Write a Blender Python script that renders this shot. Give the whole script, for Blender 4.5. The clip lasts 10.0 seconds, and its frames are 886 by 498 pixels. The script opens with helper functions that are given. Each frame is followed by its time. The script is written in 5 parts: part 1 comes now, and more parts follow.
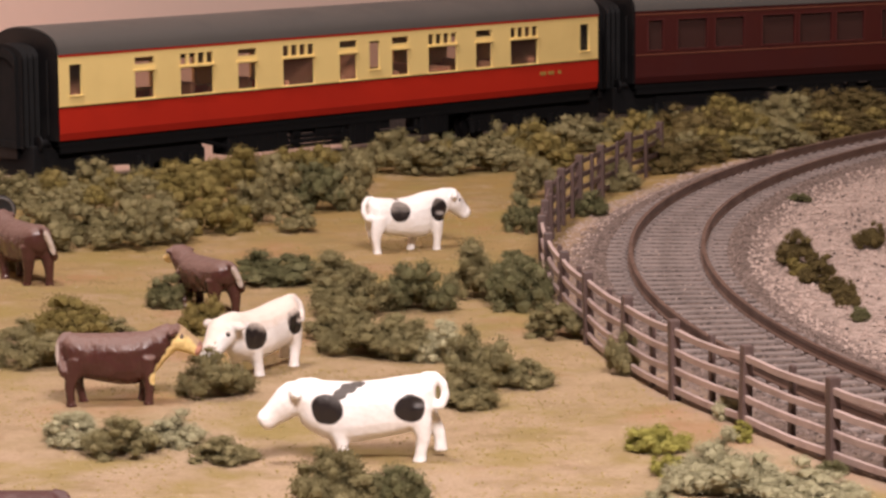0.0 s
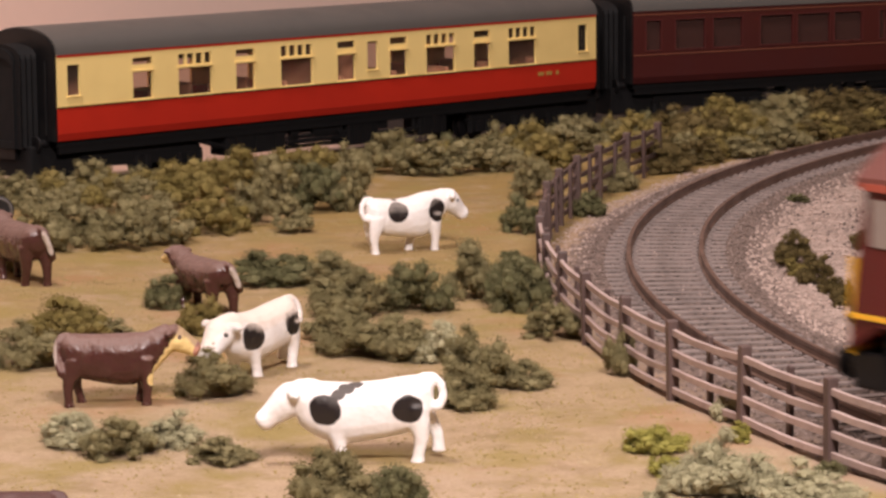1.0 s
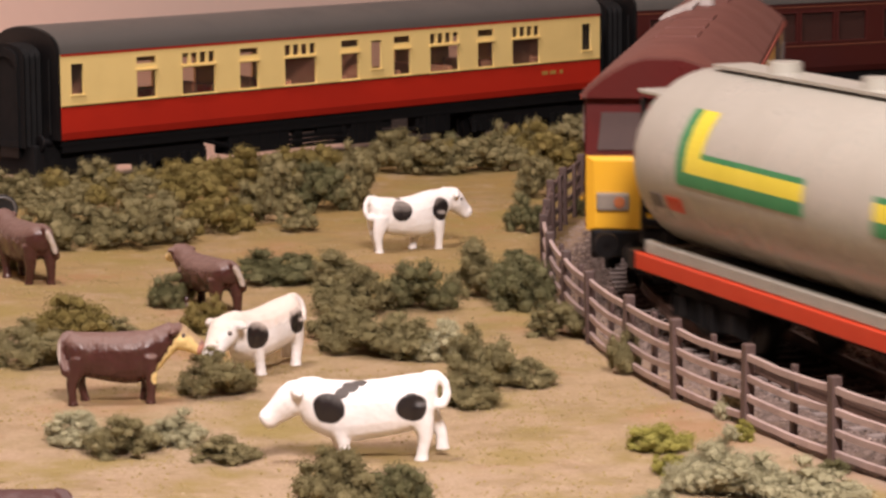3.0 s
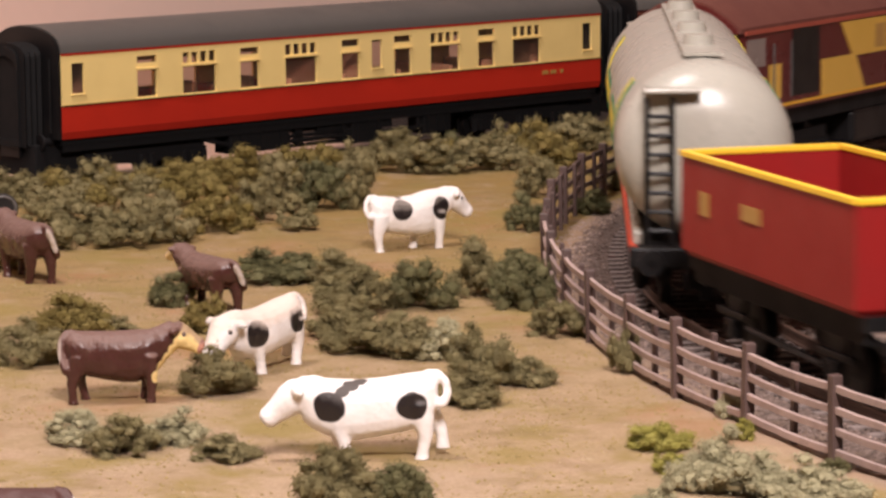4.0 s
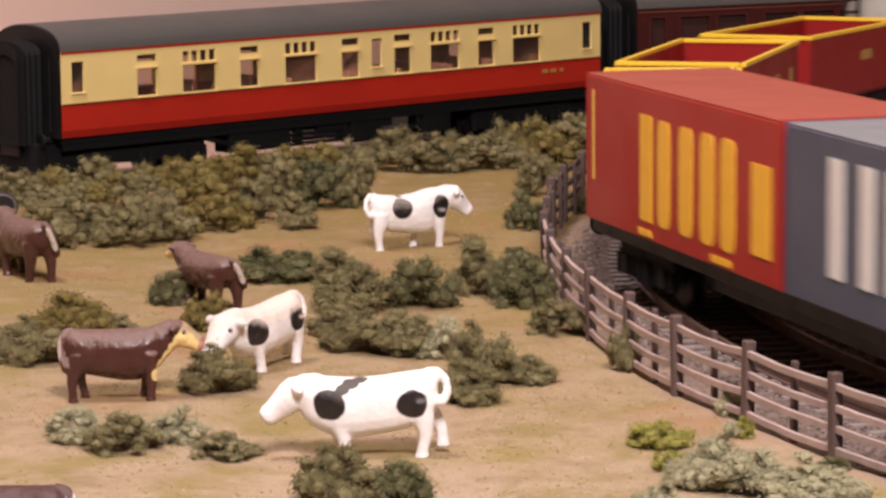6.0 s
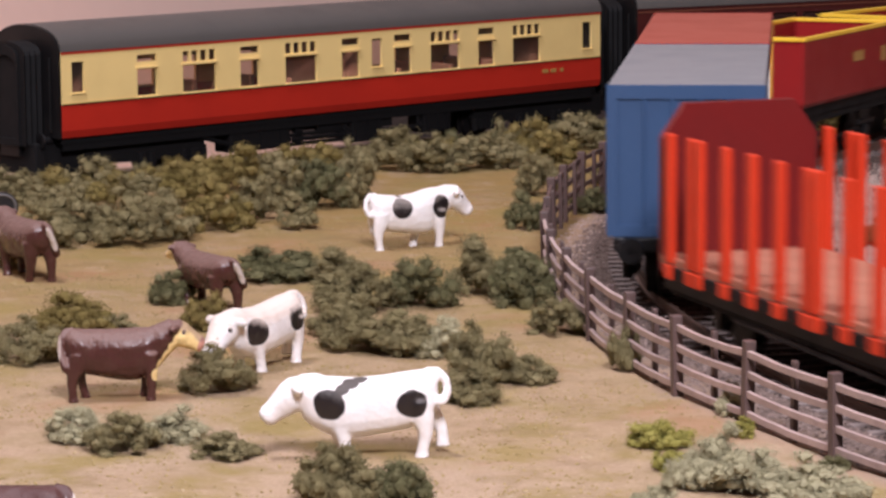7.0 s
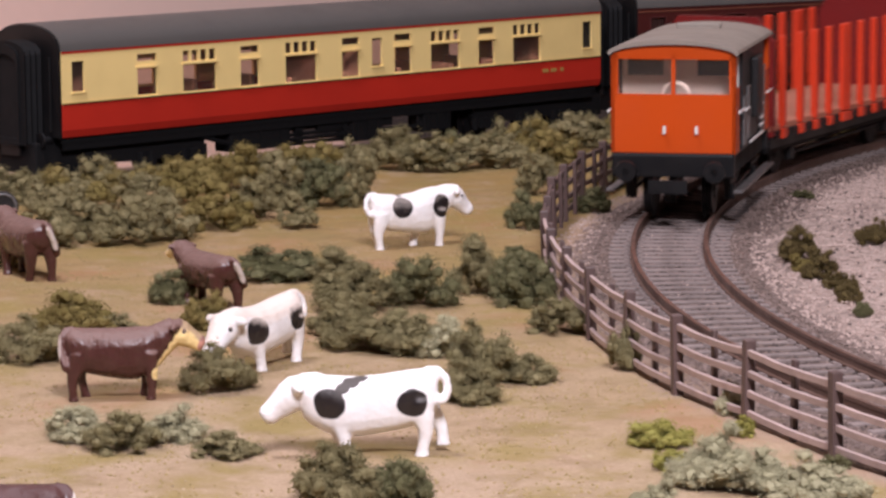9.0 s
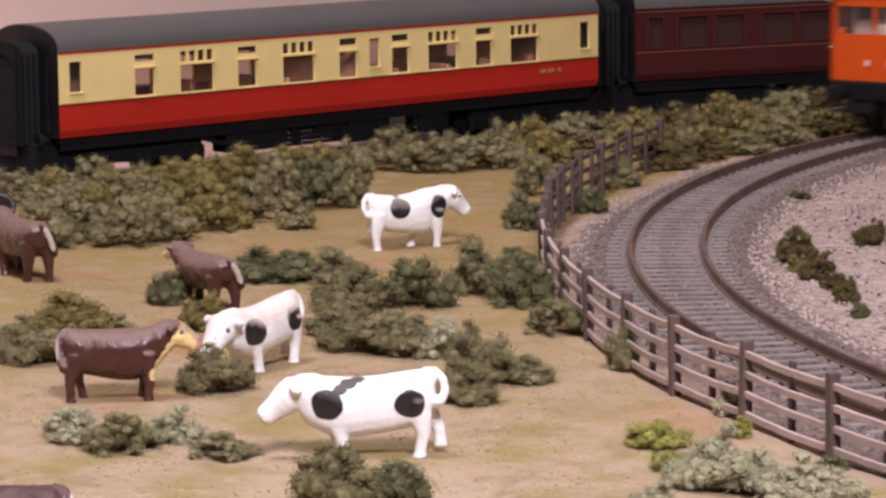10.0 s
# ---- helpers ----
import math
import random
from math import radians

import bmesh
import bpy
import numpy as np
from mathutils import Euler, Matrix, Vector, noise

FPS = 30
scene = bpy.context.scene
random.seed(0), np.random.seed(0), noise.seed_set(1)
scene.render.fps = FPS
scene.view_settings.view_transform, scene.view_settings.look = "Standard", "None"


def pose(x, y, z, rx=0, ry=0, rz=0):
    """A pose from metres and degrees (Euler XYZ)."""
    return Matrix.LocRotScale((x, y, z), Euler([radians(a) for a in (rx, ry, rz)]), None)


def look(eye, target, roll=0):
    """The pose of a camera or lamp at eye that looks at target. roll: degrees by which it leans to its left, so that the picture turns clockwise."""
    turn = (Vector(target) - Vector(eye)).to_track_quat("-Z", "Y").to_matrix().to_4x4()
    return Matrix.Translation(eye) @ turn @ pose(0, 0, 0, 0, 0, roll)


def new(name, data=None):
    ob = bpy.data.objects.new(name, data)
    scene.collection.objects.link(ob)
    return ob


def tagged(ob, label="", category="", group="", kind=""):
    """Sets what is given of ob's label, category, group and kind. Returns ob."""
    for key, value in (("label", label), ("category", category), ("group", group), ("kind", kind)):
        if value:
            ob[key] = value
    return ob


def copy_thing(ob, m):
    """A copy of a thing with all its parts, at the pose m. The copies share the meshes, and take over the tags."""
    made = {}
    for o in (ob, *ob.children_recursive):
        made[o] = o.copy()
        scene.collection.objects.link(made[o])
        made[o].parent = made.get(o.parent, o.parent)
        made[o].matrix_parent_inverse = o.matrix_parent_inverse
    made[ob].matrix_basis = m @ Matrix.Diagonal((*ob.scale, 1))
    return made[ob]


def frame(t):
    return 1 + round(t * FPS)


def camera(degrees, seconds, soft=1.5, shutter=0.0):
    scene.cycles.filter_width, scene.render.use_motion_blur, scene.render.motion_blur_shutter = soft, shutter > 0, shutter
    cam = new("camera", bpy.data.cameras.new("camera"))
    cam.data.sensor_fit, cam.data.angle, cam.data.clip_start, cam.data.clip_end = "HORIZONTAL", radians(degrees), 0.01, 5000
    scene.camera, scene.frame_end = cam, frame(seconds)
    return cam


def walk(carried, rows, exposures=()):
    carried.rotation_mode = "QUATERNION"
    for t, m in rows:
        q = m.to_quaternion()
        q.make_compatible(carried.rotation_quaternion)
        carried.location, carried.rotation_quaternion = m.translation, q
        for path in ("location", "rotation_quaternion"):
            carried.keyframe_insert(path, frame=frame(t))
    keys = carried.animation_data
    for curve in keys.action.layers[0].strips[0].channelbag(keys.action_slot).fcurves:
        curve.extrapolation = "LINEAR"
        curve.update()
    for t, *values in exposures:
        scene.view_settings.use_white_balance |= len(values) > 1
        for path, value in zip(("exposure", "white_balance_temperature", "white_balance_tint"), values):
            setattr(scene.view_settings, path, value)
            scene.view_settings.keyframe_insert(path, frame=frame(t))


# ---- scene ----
# Lengths below are in millimetres (a 1:76 model railway); MM turns them into metres.
MM = 0.001
LENS = 16.27
EYE_Z, PITCH, LEAN = 106.2, 8.063, -0.487
TRACK_X, TRACK_Y, TRACK_R = 560.1, 720.6, 505.6
FENCE_X, FENCE_Y, FENCE_R = 558.34, 713.17, 504.0

COACH_X, COACH_Y, COACH_TURN = -127.0, 1033.0, 44.33     # near lower corner of the first coach, and its heading
COACH_RAIL = -16.0
MAROON_TURN = 28.6
CU = Vector((math.cos(radians(COACH_TURN)), math.sin(radians(COACH_TURN))))
CN = Vector((-CU.y, CU.x))

cam = camera(LENS, 10.0, soft=2.7, shutter=0.8)


def eye_pose(yaw, lift, tilt=0.0):
    """The tripod head: yaw in degrees to the right, lift in millimetres."""
    return pose(0, 0, (EYE_Z + lift) * MM, 90 - PITCH + tilt, 0, -yaw) @ pose(0, 0, 0, 0, 0, LEAN)


# small drift of the tripod: seconds, yaw (degrees to the right), lift (mm)
DRIFT = [(0, .042, .55), (.5, .084, .60), (1, .080, .65), (1.5, .063, .65), (2, .050, .60), (2.5, .021, .50),
         (3.2, .006, .35), (4, 0, .20), (5, 0, 0), (5.5, 0, -.1), (7, 0, -.15), (8, 0, -.25), (9, -.004, -.3),
         (9.5, .026, -.3), (10, .042, -.15)]
walk(cam, [(t, eye_pose(yaw, lift, .014 * lift)) for t, yaw, lift in DRIFT],
     exposures=[(0, 0, 6450, 13), (5.5, 0, 6450, 13), (7, 0, 5600, 13), (10, 0, 5550, 13)])

# ---------------------------------------------------------------- light
world = bpy.data.worlds.new("room_air")
scene.world = world
world.use_nodes = True
world.node_tree.nodes["Background"].inputs["Color"].default_value = (1.0, .80, .64, 1)
world.node_tree.nodes["Background"].inputs["Strength"].default_value = .135


def area_lamp(name, eye, target, size, watts, colour):
    data = bpy.data.lights.new(name, "AREA")
    data.shape, data.size, data.energy, data.color = "DISK", size, watts, colour
    ob = new(name, data)
    ob.matrix_world = look(eye, target)
    return ob


# unseen lamps added well below the ceiling, placed to set the brightness falloff
area_lamp("unseen_room_lamp", (.10, .0, .56), (.0, .60, 0), .20, 9.6, (1.0, .88, .84))
area_lamp("unseen_room_lamp", (-.28, .56, 1.12), (-.05, 1.0, 0), .26, 10.9, (1.0, .88, .84))


# ---------------------------------------------------------------- materials
def mix_colour(nt, fac, a, b, blend="MIX"):
    n = nt.nodes.new("ShaderNodeMix")
    n.data_type, n.blend_type = "RGBA", blend
    for key, val in ((0, fac), (6, a), (7, b)):
        if hasattr(val, "is_linked"):
            nt.links.new(val, n.inputs[key])
        elif key == 0:
            n.inputs[0].default_value = val
        else:
            n.inputs[key].default_value = (*val, 1)
    return n.outputs[2]


def noise_node(nt, coord, size, detail=4, rough=.6):
    """Noise whose blotches are about size millimetres wide."""
    n = nt.nodes.new("ShaderNodeTexNoise")
    n.inputs["Scale"].default_value = 1 / (size * MM)
    n.inputs["Detail"].default_value, n.inputs["Roughness"].default_value = detail, rough
    nt.links.new(coord, n.inputs["Vector"])
    return n.outputs["Fac"]


def ramp(nt, fac, lo, hi):
    n = nt.nodes.new("ShaderNodeMapRange")
    n.inputs["From Min"].default_value, n.inputs["From Max"].default_value = lo, hi
    nt.links.new(fac, n.inputs["Value"])
    return n.outputs["Result"]


def math_node(nt, op, a, b=0.0):
    n = nt.nodes.new("ShaderNodeMath")
    n.operation = op
    for key, val in ((0, a), (1, b)):
        if hasattr(val, "is_linked"):
            nt.links.new(val, n.inputs[key])
        else:
            n.inputs[key].default_value = val
    return n.outputs[0]


def blank(name):
    m = bpy.data.materials.new(name)
    m.use_nodes = True
    nt = m.node_tree
    bsdf = nt.nodes["Principled BSDF"]
    coord = nt.nodes.new("ShaderNodeTexCoord").outputs["Object"]
    return m, nt, bsdf, coord


def bump(nt, bsdf, height, strength, distance):
    n = nt.nodes.new("ShaderNodeBump")
    n.inputs["Strength"].default_value, n.inputs["Distance"].default_value = strength, distance * MM
    nt.links.new(height, n.inputs["Height"])
    nt.links.new(n.outputs[0], bsdf.inputs["Normal"])


def surface(name, colour, rough=.5, metal=0.0, dirt=None, amount=.35, grain=.6, blotch=9.0, relief=.04, per_thing=0.0, gloss=.5):
    """Paint or plastic: colour with blotches of dirt, fine grain and a slightly uneven gloss."""
    m, nt, bsdf, coord = blank(name)
    dirt = dirt or tuple(c * .55 for c in colour)
    big = ramp(nt, noise_node(nt, coord, blotch, 5), .42, .75)
    fine = ramp(nt, noise_node(nt, coord, grain, 3), .35, .8)
    col = mix_colour(nt, math_node(nt, "MULTIPLY", big, amount), colour, dirt)
    col = mix_colour(nt, math_node(nt, "MULTIPLY", fine, amount * .5), col, tuple(min(1, c * 1.35 + .01) for c in colour))
    if per_thing:
        rnd = nt.nodes.new("ShaderNodeObjectInfo").outputs["Random"]
        col = mix_colour(nt, math_node(nt, "MULTIPLY", rnd, per_thing), col, tuple(c * .45 for c in colour))
    nt.links.new(col, bsdf.inputs["Base Color"])
    nt.links.new(math_node(nt, "ADD", math_node(nt, "MULTIPLY", big, .18), rough - .06), bsdf.inputs["Roughness"])
    bsdf.inputs["Metallic"].default_value = metal
    if relief:
        bump(nt, bsdf, noise_node(nt, coord, grain, 4), .5, relief)
    bsdf.inputs["Specular IOR Level"].default_value = gloss
    return m


def foliage(name, dark, light, tip):
    m, nt, bsdf, coord = blank(name)
    rnd = nt.nodes.new("ShaderNodeObjectInfo").outputs["Random"]
    isl = nt.nodes.new("ShaderNodeNewGeometry").outputs["Random Per Island"]
    fac = ramp(nt, noise_node(nt, coord, 4.0, 4), .30, .66)
    col = mix_colour(nt, fac, dark, light)
    col = mix_colour(nt, math_node(nt, "MULTIPLY", isl, .5), col, tip)
    col = mix_colour(nt, math_node(nt, "MULTIPLY", rnd, .35), col, dark)
    nt.links.new(col, bsdf.inputs["Base Color"])
    bsdf.inputs["Roughness"].default_value = .95
    bsdf.inputs["Specular IOR Level"].default_value = .1
    bump(nt, bsdf, noise_node(nt, coord, .5, 4), .8, .15)
    return m


def glass(name, tint=(.85, .74, .66), clear=.985):
    m, nt, bsdf, coord = blank(name)
    bsdf.inputs["Base Color"].default_value = (*tint, 1)
    bsdf.inputs["Transmission Weight"].default_value = clear
    bsdf.inputs["IOR"].default_value = 1.15
    bsdf.inputs["Roughness"].default_value = .04
    return m


CREAM = surface("cream_paint", (.95, .70, .27), .38, dirt=(.64, .43, .15), amount=.3, blotch=30)
CRIMSON = surface("crimson_paint", (.50, .027, .013), .36, dirt=(.22, .012, .008), amount=.35, blotch=40, gloss=0.22)
MAROON = surface("maroon_paint", (0.061, 0.01, 0.00878), .42, dirt=(0.0488, 0.00854, 0.00854), amount=.4, blotch=30)
MAROON_DARK = surface("faded_maroon_lining", (.085, .017, .015), .5, amount=.4)
ROOF_GREY = surface("roof_grey", (0.0943, 0.0861, 0.0779), .6, dirt=(0.0574, 0.0533, 0.0492), amount=.5, blotch=35)
BLACK = surface("black_plastic", (.005, .0045, .005), .5, dirt=(.012, .010, .009), amount=.5, gloss=.26)
BLACK_MATT = surface("matt_black_plastic", (.004, .0036, .004), .8, dirt=(.008, .007, .006), amount=.5, gloss=.26)
SEAT = surface("brown_seat_plastic", (0.45, 0.237, 0.15), .6, amount=.4)
GLASS = glass("clear_glazing")
GLASS_DARK = glass("smoky_glazing", (.10, .05, .042), .5)
FADED_LINE = surface("faded_lining", (0.208, 0.0715, 0.039), .5, amount=.4)
GOLD_LINE = surface("gold_lining", (.42, .24, .06), .45, amount=.2)
LOCO_RED = surface("freight_maroon", (0.0988, 0.0161, 0.0147), .33, dirt=(0.0605, 0.0121, 0.0101), amount=.35, blotch=25, gloss=0.22)
LOCO_ROOF = surface("loco_roof_maroon", (0.129, 0.0391, 0.0282), .55, dirt=(0.0782, 0.0203, 0.0156), amount=.4, blotch=25)
GRILLE = surface("grille_maroon_black", (.018, .008, .009), .5, amount=.4)
GOLD = surface("freight_gold", (0.662, 0.409, 0.0658), .4, dirt=(0.508, 0.299, 0.0455), amount=.25, blotch=20)
YELLOW = surface("warning_yellow", (.76, .405, .025), .36, dirt=(.55, .26, .02), amount=.2, blotch=15)
WINDSCREEN = surface("tinted_windscreen", (.10, .072, .068), .16, amount=.2, relief=0)
RIM_YELLOW = surface("rim_yellow", (.90, .57, .035), .42, dirt=(.66, .36, .03), amount=.3, blotch=6)
LIGHT_GREY = surface("pale_grey_plastic", (.55, .52, .48), .45, amount=.3)
TANK_GREY = surface("tank_grey", (0.407, 0.391, 0.336), .30, dirt=(0.308, 0.286, 0.231), amount=.4, blotch=20)
STRIPE_GREEN = surface("stripe_green", (.02, .22, .075), .4, amount=.2)
STRIPE_YELLOW = surface("stripe_yellow", (.75, .62, .04), .4, amount=.2)
SOLEBAR_RED = surface("vermilion_paint", (0.595, 0.0467, 0.0127), .4, amount=.2)
WAGON_RED = surface("wagon_red", (.265, .0155, .0145), .42, dirt=(.17, .012, .012), amount=.35, blotch=20, gloss=.22)
CONTAINER_RED = surface("container_red", (.36, .020, .014), .42, dirt=(.26, .015, .011), amount=.25, blotch=25, gloss=0.22)
CONTAINER_TOP = surface("container_roof_red", (.34, .068, .04), .55, amount=.3, blotch=25)
CONTAINER_YELLOW = surface("container_yellow", (.88, .46, .02), .45, amount=.15)
CONTAINER_BLUE = surface("container_blue", (.042, .080, .165), .45, dirt=(.032, .06, .125), amount=.3, blotch=25, gloss=0.22)
CONTAINER_SLATE = surface("container_slate", (0.0779, 0.0861, 0.119), .45, amount=.3, blotch=25, gloss=0.22)
CONTAINER_ROOF = surface("container_roof_grey", (0.207, 0.207, 0.215), .55, amount=.3, blotch=25)
LAMP_AMBER = surface("dull_amber_lens", (.42, .13, .05), .25, amount=.3)
WHITE = surface("white_paint", (.75, .72, .68), .4, amount=.15)
GLINT_EXHAUST = surface("glint_exhaust_grey", (.46, .42, .39), .5, dirt=(.22, .15, .13), amount=.7, blotch=7)
CAB_GLASS = surface("pale_cab_glazing", (.24, .195, .175), .2, amount=.3, relief=0)
STAKE = surface("stanchion_orange_red", (0.539, 0.04, 0.0104), .42, dirt=(0.4, 0.0313, 0.0087), amount=.2, gloss=0.22)
BULKHEAD = surface("bulkhead_red", (.145, .012, .011), .42, amount=.3, blotch=20, gloss=0.22)
DECK = surface("pinkish_deck", (.38, .15, .09), .6, amount=.5, blotch=8)
ORANGE = surface("van_orange", (0.496, 0.0626, 0.00348), .38, dirt=(0.409, 0.0505, 0.00522), amount=.2, blotch=15, gloss=0.22)
VAN_GREY = surface("van_dark_grey", (.014, .0125, .0125), .5, amount=.5, blotch=8, gloss=.3)
VAN_PANEL = surface("van_panel_grey", (.13, .12, .115), .5, amount=.5, blotch=6)
VAN_STEP = surface("worn_step_grey", (.11, .10, .095), .5, amount=.5)
VAN_ROOF = surface("van_roof_grey", (0.238, 0.201, 0.164), .6, dirt=(0.156, 0.127, 0.102), amount=.4, blotch=15)
RAIL_STEEL = surface("rusty_rail", (.155, .092, .068), .45, metal=.35, dirt=(.065, .034, .025), amount=.6, blotch=12)
SLEEPER = surface("sleeper_brown", (0.226, 0.177, 0.159), .75, dirt=(0.099, 0.0743, 0.0645), amount=.6, blotch=5, per_thing=.4)
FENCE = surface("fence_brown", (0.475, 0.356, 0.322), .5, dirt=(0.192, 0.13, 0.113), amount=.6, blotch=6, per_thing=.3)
POST_AND_SHADED_RAIL = surface("post_and_shaded_rail_brown", (.10, .062, .054), .55, dirt=(.06, .038, .033), amount=.6, blotch=6, per_thing=.3)
WALL = surface("warm_wall_paint", (.76, .56, .47), .8, amount=.12, blotch=300, grain=8, relief=.1)
CEILING = surface("ceiling_paint", (.75, .70, .64), .85, amount=.1, blotch=300, grain=8)
FLOOR = surface("brown_carpet", (.20, .14, .10), .95, amount=.4, blotch=120, grain=4)
TIMBER = surface("board_timber", (.36, .24, .14), .7, amount=.4, blotch=40)
PEBBLE = surface("pale_pink_grit", (.42, .315, .265), .85, dirt=(.26, .20, .17), amount=.6, blotch=4, relief=.1)
GRIT_DARK = surface("dark_ballast_grit", (.075, .054, .046), .9, dirt=(.06, .045, .038), amount=.6, blotch=3, relief=.1)
GRIT = surface("brown_ballast_grit", (.215, .155, .13), .9, dirt=(.10, .072, .06), amount=.6, blotch=3, relief=.1)
BUSH_GREEN = foliage("grey_green_flock", (0.11, 0.0916, 0.0365), (0.254, 0.214, 0.103), (0.358, 0.307, 0.168))
BUSH_OLIVE = foliage("olive_flock", (0.107, 0.0812, 0.0218), (0.24, 0.186, 0.0584), (0.345, 0.269, 0.108))
BUSH_DARK = foliage("dark_green_flock", (0.0637, 0.0628, 0.0264), (0.16, 0.149, 0.0682), (0.253, 0.229, 0.121))
BUSH_LIME = foliage("yellow_green_flock", (0.181, 0.166, 0.03), (0.383, 0.343, 0.08), (0.498, 0.451, 0.15))
BUSH_BROWN = foliage("brown_green_flock", (0.056, 0.041, 0.014), (0.133, 0.097, 0.036), (0.201, 0.152, 0.068))
BUSH_PALE = foliage("pale_sage_flock", (0.264, 0.238, 0.132), (0.479, 0.439, 0.271), (0.61, 0.562, 0.372))
FLOCK = surface("scattered_flock", (.33, .25, .10), .95, dirt=(.20, .145, .055), amount=.8, blotch=14, relief=.1)
FLOCK_PALE = surface("pale_flock", (.43, .33, .20), .95, dirt=(.36, .25, .14), amount=.8, blotch=12, relief=.1)


def ground_material():
    """Tan flock in the field, brown ballast along the curved track, pale grit inside the curve."""
    m, nt, bsdf, coord = blank("layout_ground")
    sep = nt.nodes.new("ShaderNodeSeparateXYZ")
    nt.links.new(coord, sep.inputs[0])
    dx = math_node(nt, "SUBTRACT", sep.outputs[0], TRACK_X * MM)
    dy = math_node(nt, "SUBTRACT", sep.outputs[1], TRACK_Y * MM)
    rad = math_node(nt, "SQRT", math_node(nt, "ADD", math_node(nt, "MULTIPLY", dx, dx), math_node(nt, "MULTIPLY", dy, dy)))
    wob = math_node(nt, "MULTIPLY", math_node(nt, "SUBTRACT", noise_node(nt, coord, 9, 5), .5), 16 * MM)
    off = math_node(nt, "ADD", math_node(nt, "SUBTRACT", rad, TRACK_R * MM), wob)
    field = mix_colour(nt, ramp(nt, noise_node(nt, coord, 60, 4), .35, .68), (.37, .265, .165), (.315, .232, .112))
    # field runs from pale sand at the front to darker ochre further back
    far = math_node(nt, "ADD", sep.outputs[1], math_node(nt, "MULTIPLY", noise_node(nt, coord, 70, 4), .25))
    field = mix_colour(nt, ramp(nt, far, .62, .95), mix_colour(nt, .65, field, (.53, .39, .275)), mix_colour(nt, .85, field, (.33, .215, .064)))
    field = mix_colour(nt, math_node(nt, "MULTIPLY", ramp(nt, noise_node(nt, coord, 17, 5), .46, .66), .65), field, (.28, .21, .09))
    field = mix_colour(nt, math_node(nt, "MULTIPLY", ramp(nt, noise_node(nt, coord, 26, 3), .52, .70), .45), field, (.46, .315, .215))
    field = mix_colour(nt, math_node(nt, "MULTIPLY", ramp(nt, noise_node(nt, coord, 7, 5), .48, .66), .45), field, (.24, .17, .075))
    field = mix_colour(nt, math_node(nt, "MULTIPLY", ramp(nt, noise_node(nt, coord, 11, 4), .54, .70), .45), field, (.50, .37, .25))
    field = mix_colour(nt, math_node(nt, "MULTIPLY", ramp(nt, noise_node(nt, coord, .8, 3), .40, .70), .35), field, (.20, .13, .06))
    field = mix_colour(nt, math_node(nt, "MULTIPLY", ramp(nt, noise_node(nt, coord, 3.2, 3), .68, .74), .5), field, (.55, .44, .30))
    field = mix_colour(nt, math_node(nt, "MULTIPLY", ramp(nt, noise_node(nt, coord, 34, 5), .50, .62), .6), field, (.295, .222, .062))
    field = mix_colour(nt, math_node(nt, "MULTIPLY", ramp(nt, noise_node(nt, coord, 48, 4), .56, .66), .55), field, (.36, .19, .095))
    grit = mix_colour(nt, ramp(nt, noise_node(nt, coord, 1.6, 4), .35, .65), (.075, .054, .045), (.23, .168, .14))
    pale = mix_colour(nt, ramp(nt, noise_node(nt, coord, 2.0, 4), .32, .62), (.22, .165, .135), (.47, .36, .305))
    earth = mix_colour(nt, ramp(nt, noise_node(nt, coord, 12, 4), .4, .62), (.37, .25, .165), (.33, .245, .18))
    pale = mix_colour(nt, math_node(nt, "MULTIPLY", ramp(nt, noise_node(nt, coord, 24, 4), .52, .66), .6), pale, (.17, .12, .10))
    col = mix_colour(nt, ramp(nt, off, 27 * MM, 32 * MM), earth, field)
    col = mix_colour(nt, ramp(nt, off, 20 * MM, 26 * MM), grit, col)
    col = mix_colour(nt, ramp(nt, off, -19 * MM, -30 * MM), col, pale)
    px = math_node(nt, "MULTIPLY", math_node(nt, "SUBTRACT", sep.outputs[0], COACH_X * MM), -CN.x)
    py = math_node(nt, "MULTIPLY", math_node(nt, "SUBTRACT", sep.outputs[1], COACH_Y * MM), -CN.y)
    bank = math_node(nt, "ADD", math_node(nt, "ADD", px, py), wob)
    # dark ballast under the coaches, with their shade put into its colour
    shaded_ballast = mix_colour(nt, ramp(nt, noise_node(nt, coord, 1.8, 4), .35, .65), (.014, .011, .010), (.055, .042, .036))
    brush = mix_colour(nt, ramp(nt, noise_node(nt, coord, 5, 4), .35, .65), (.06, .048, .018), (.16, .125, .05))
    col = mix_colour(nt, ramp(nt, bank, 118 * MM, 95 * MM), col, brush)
    col = mix_colour(nt, ramp(nt, bank, 46 * MM, 36 * MM), col, shaded_ballast)
    board = mix_colour(nt, ramp(nt, noise_node(nt, coord, 40, 4), .35, .65), (.60, .42, .33), (.70, .51, .41))
    ux = math_node(nt, "MULTIPLY", math_node(nt, "SUBTRACT", sep.outputs[0], COACH_X * MM), CU.x)
    uy = math_node(nt, "MULTIPLY", math_node(nt, "SUBTRACT", sep.outputs[1], COACH_Y * MM), CU.y)
    near_end = ramp(nt, math_node(nt, "ADD", ux, uy), 200 * MM, 180 * MM)
    col = mix_colour(nt, math_node(nt, "MULTIPLY", ramp(nt, bank, -52 * MM, -62 * MM), near_end), col, board)
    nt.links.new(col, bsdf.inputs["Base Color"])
    bsdf.inputs["Roughness"].default_value = .95
    bsdf.inputs["Specular IOR Level"].default_value = .2
    bump(nt, bsdf, noise_node(nt, coord, 1.1, 6, .75), .9, .6)
    return m


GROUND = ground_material()


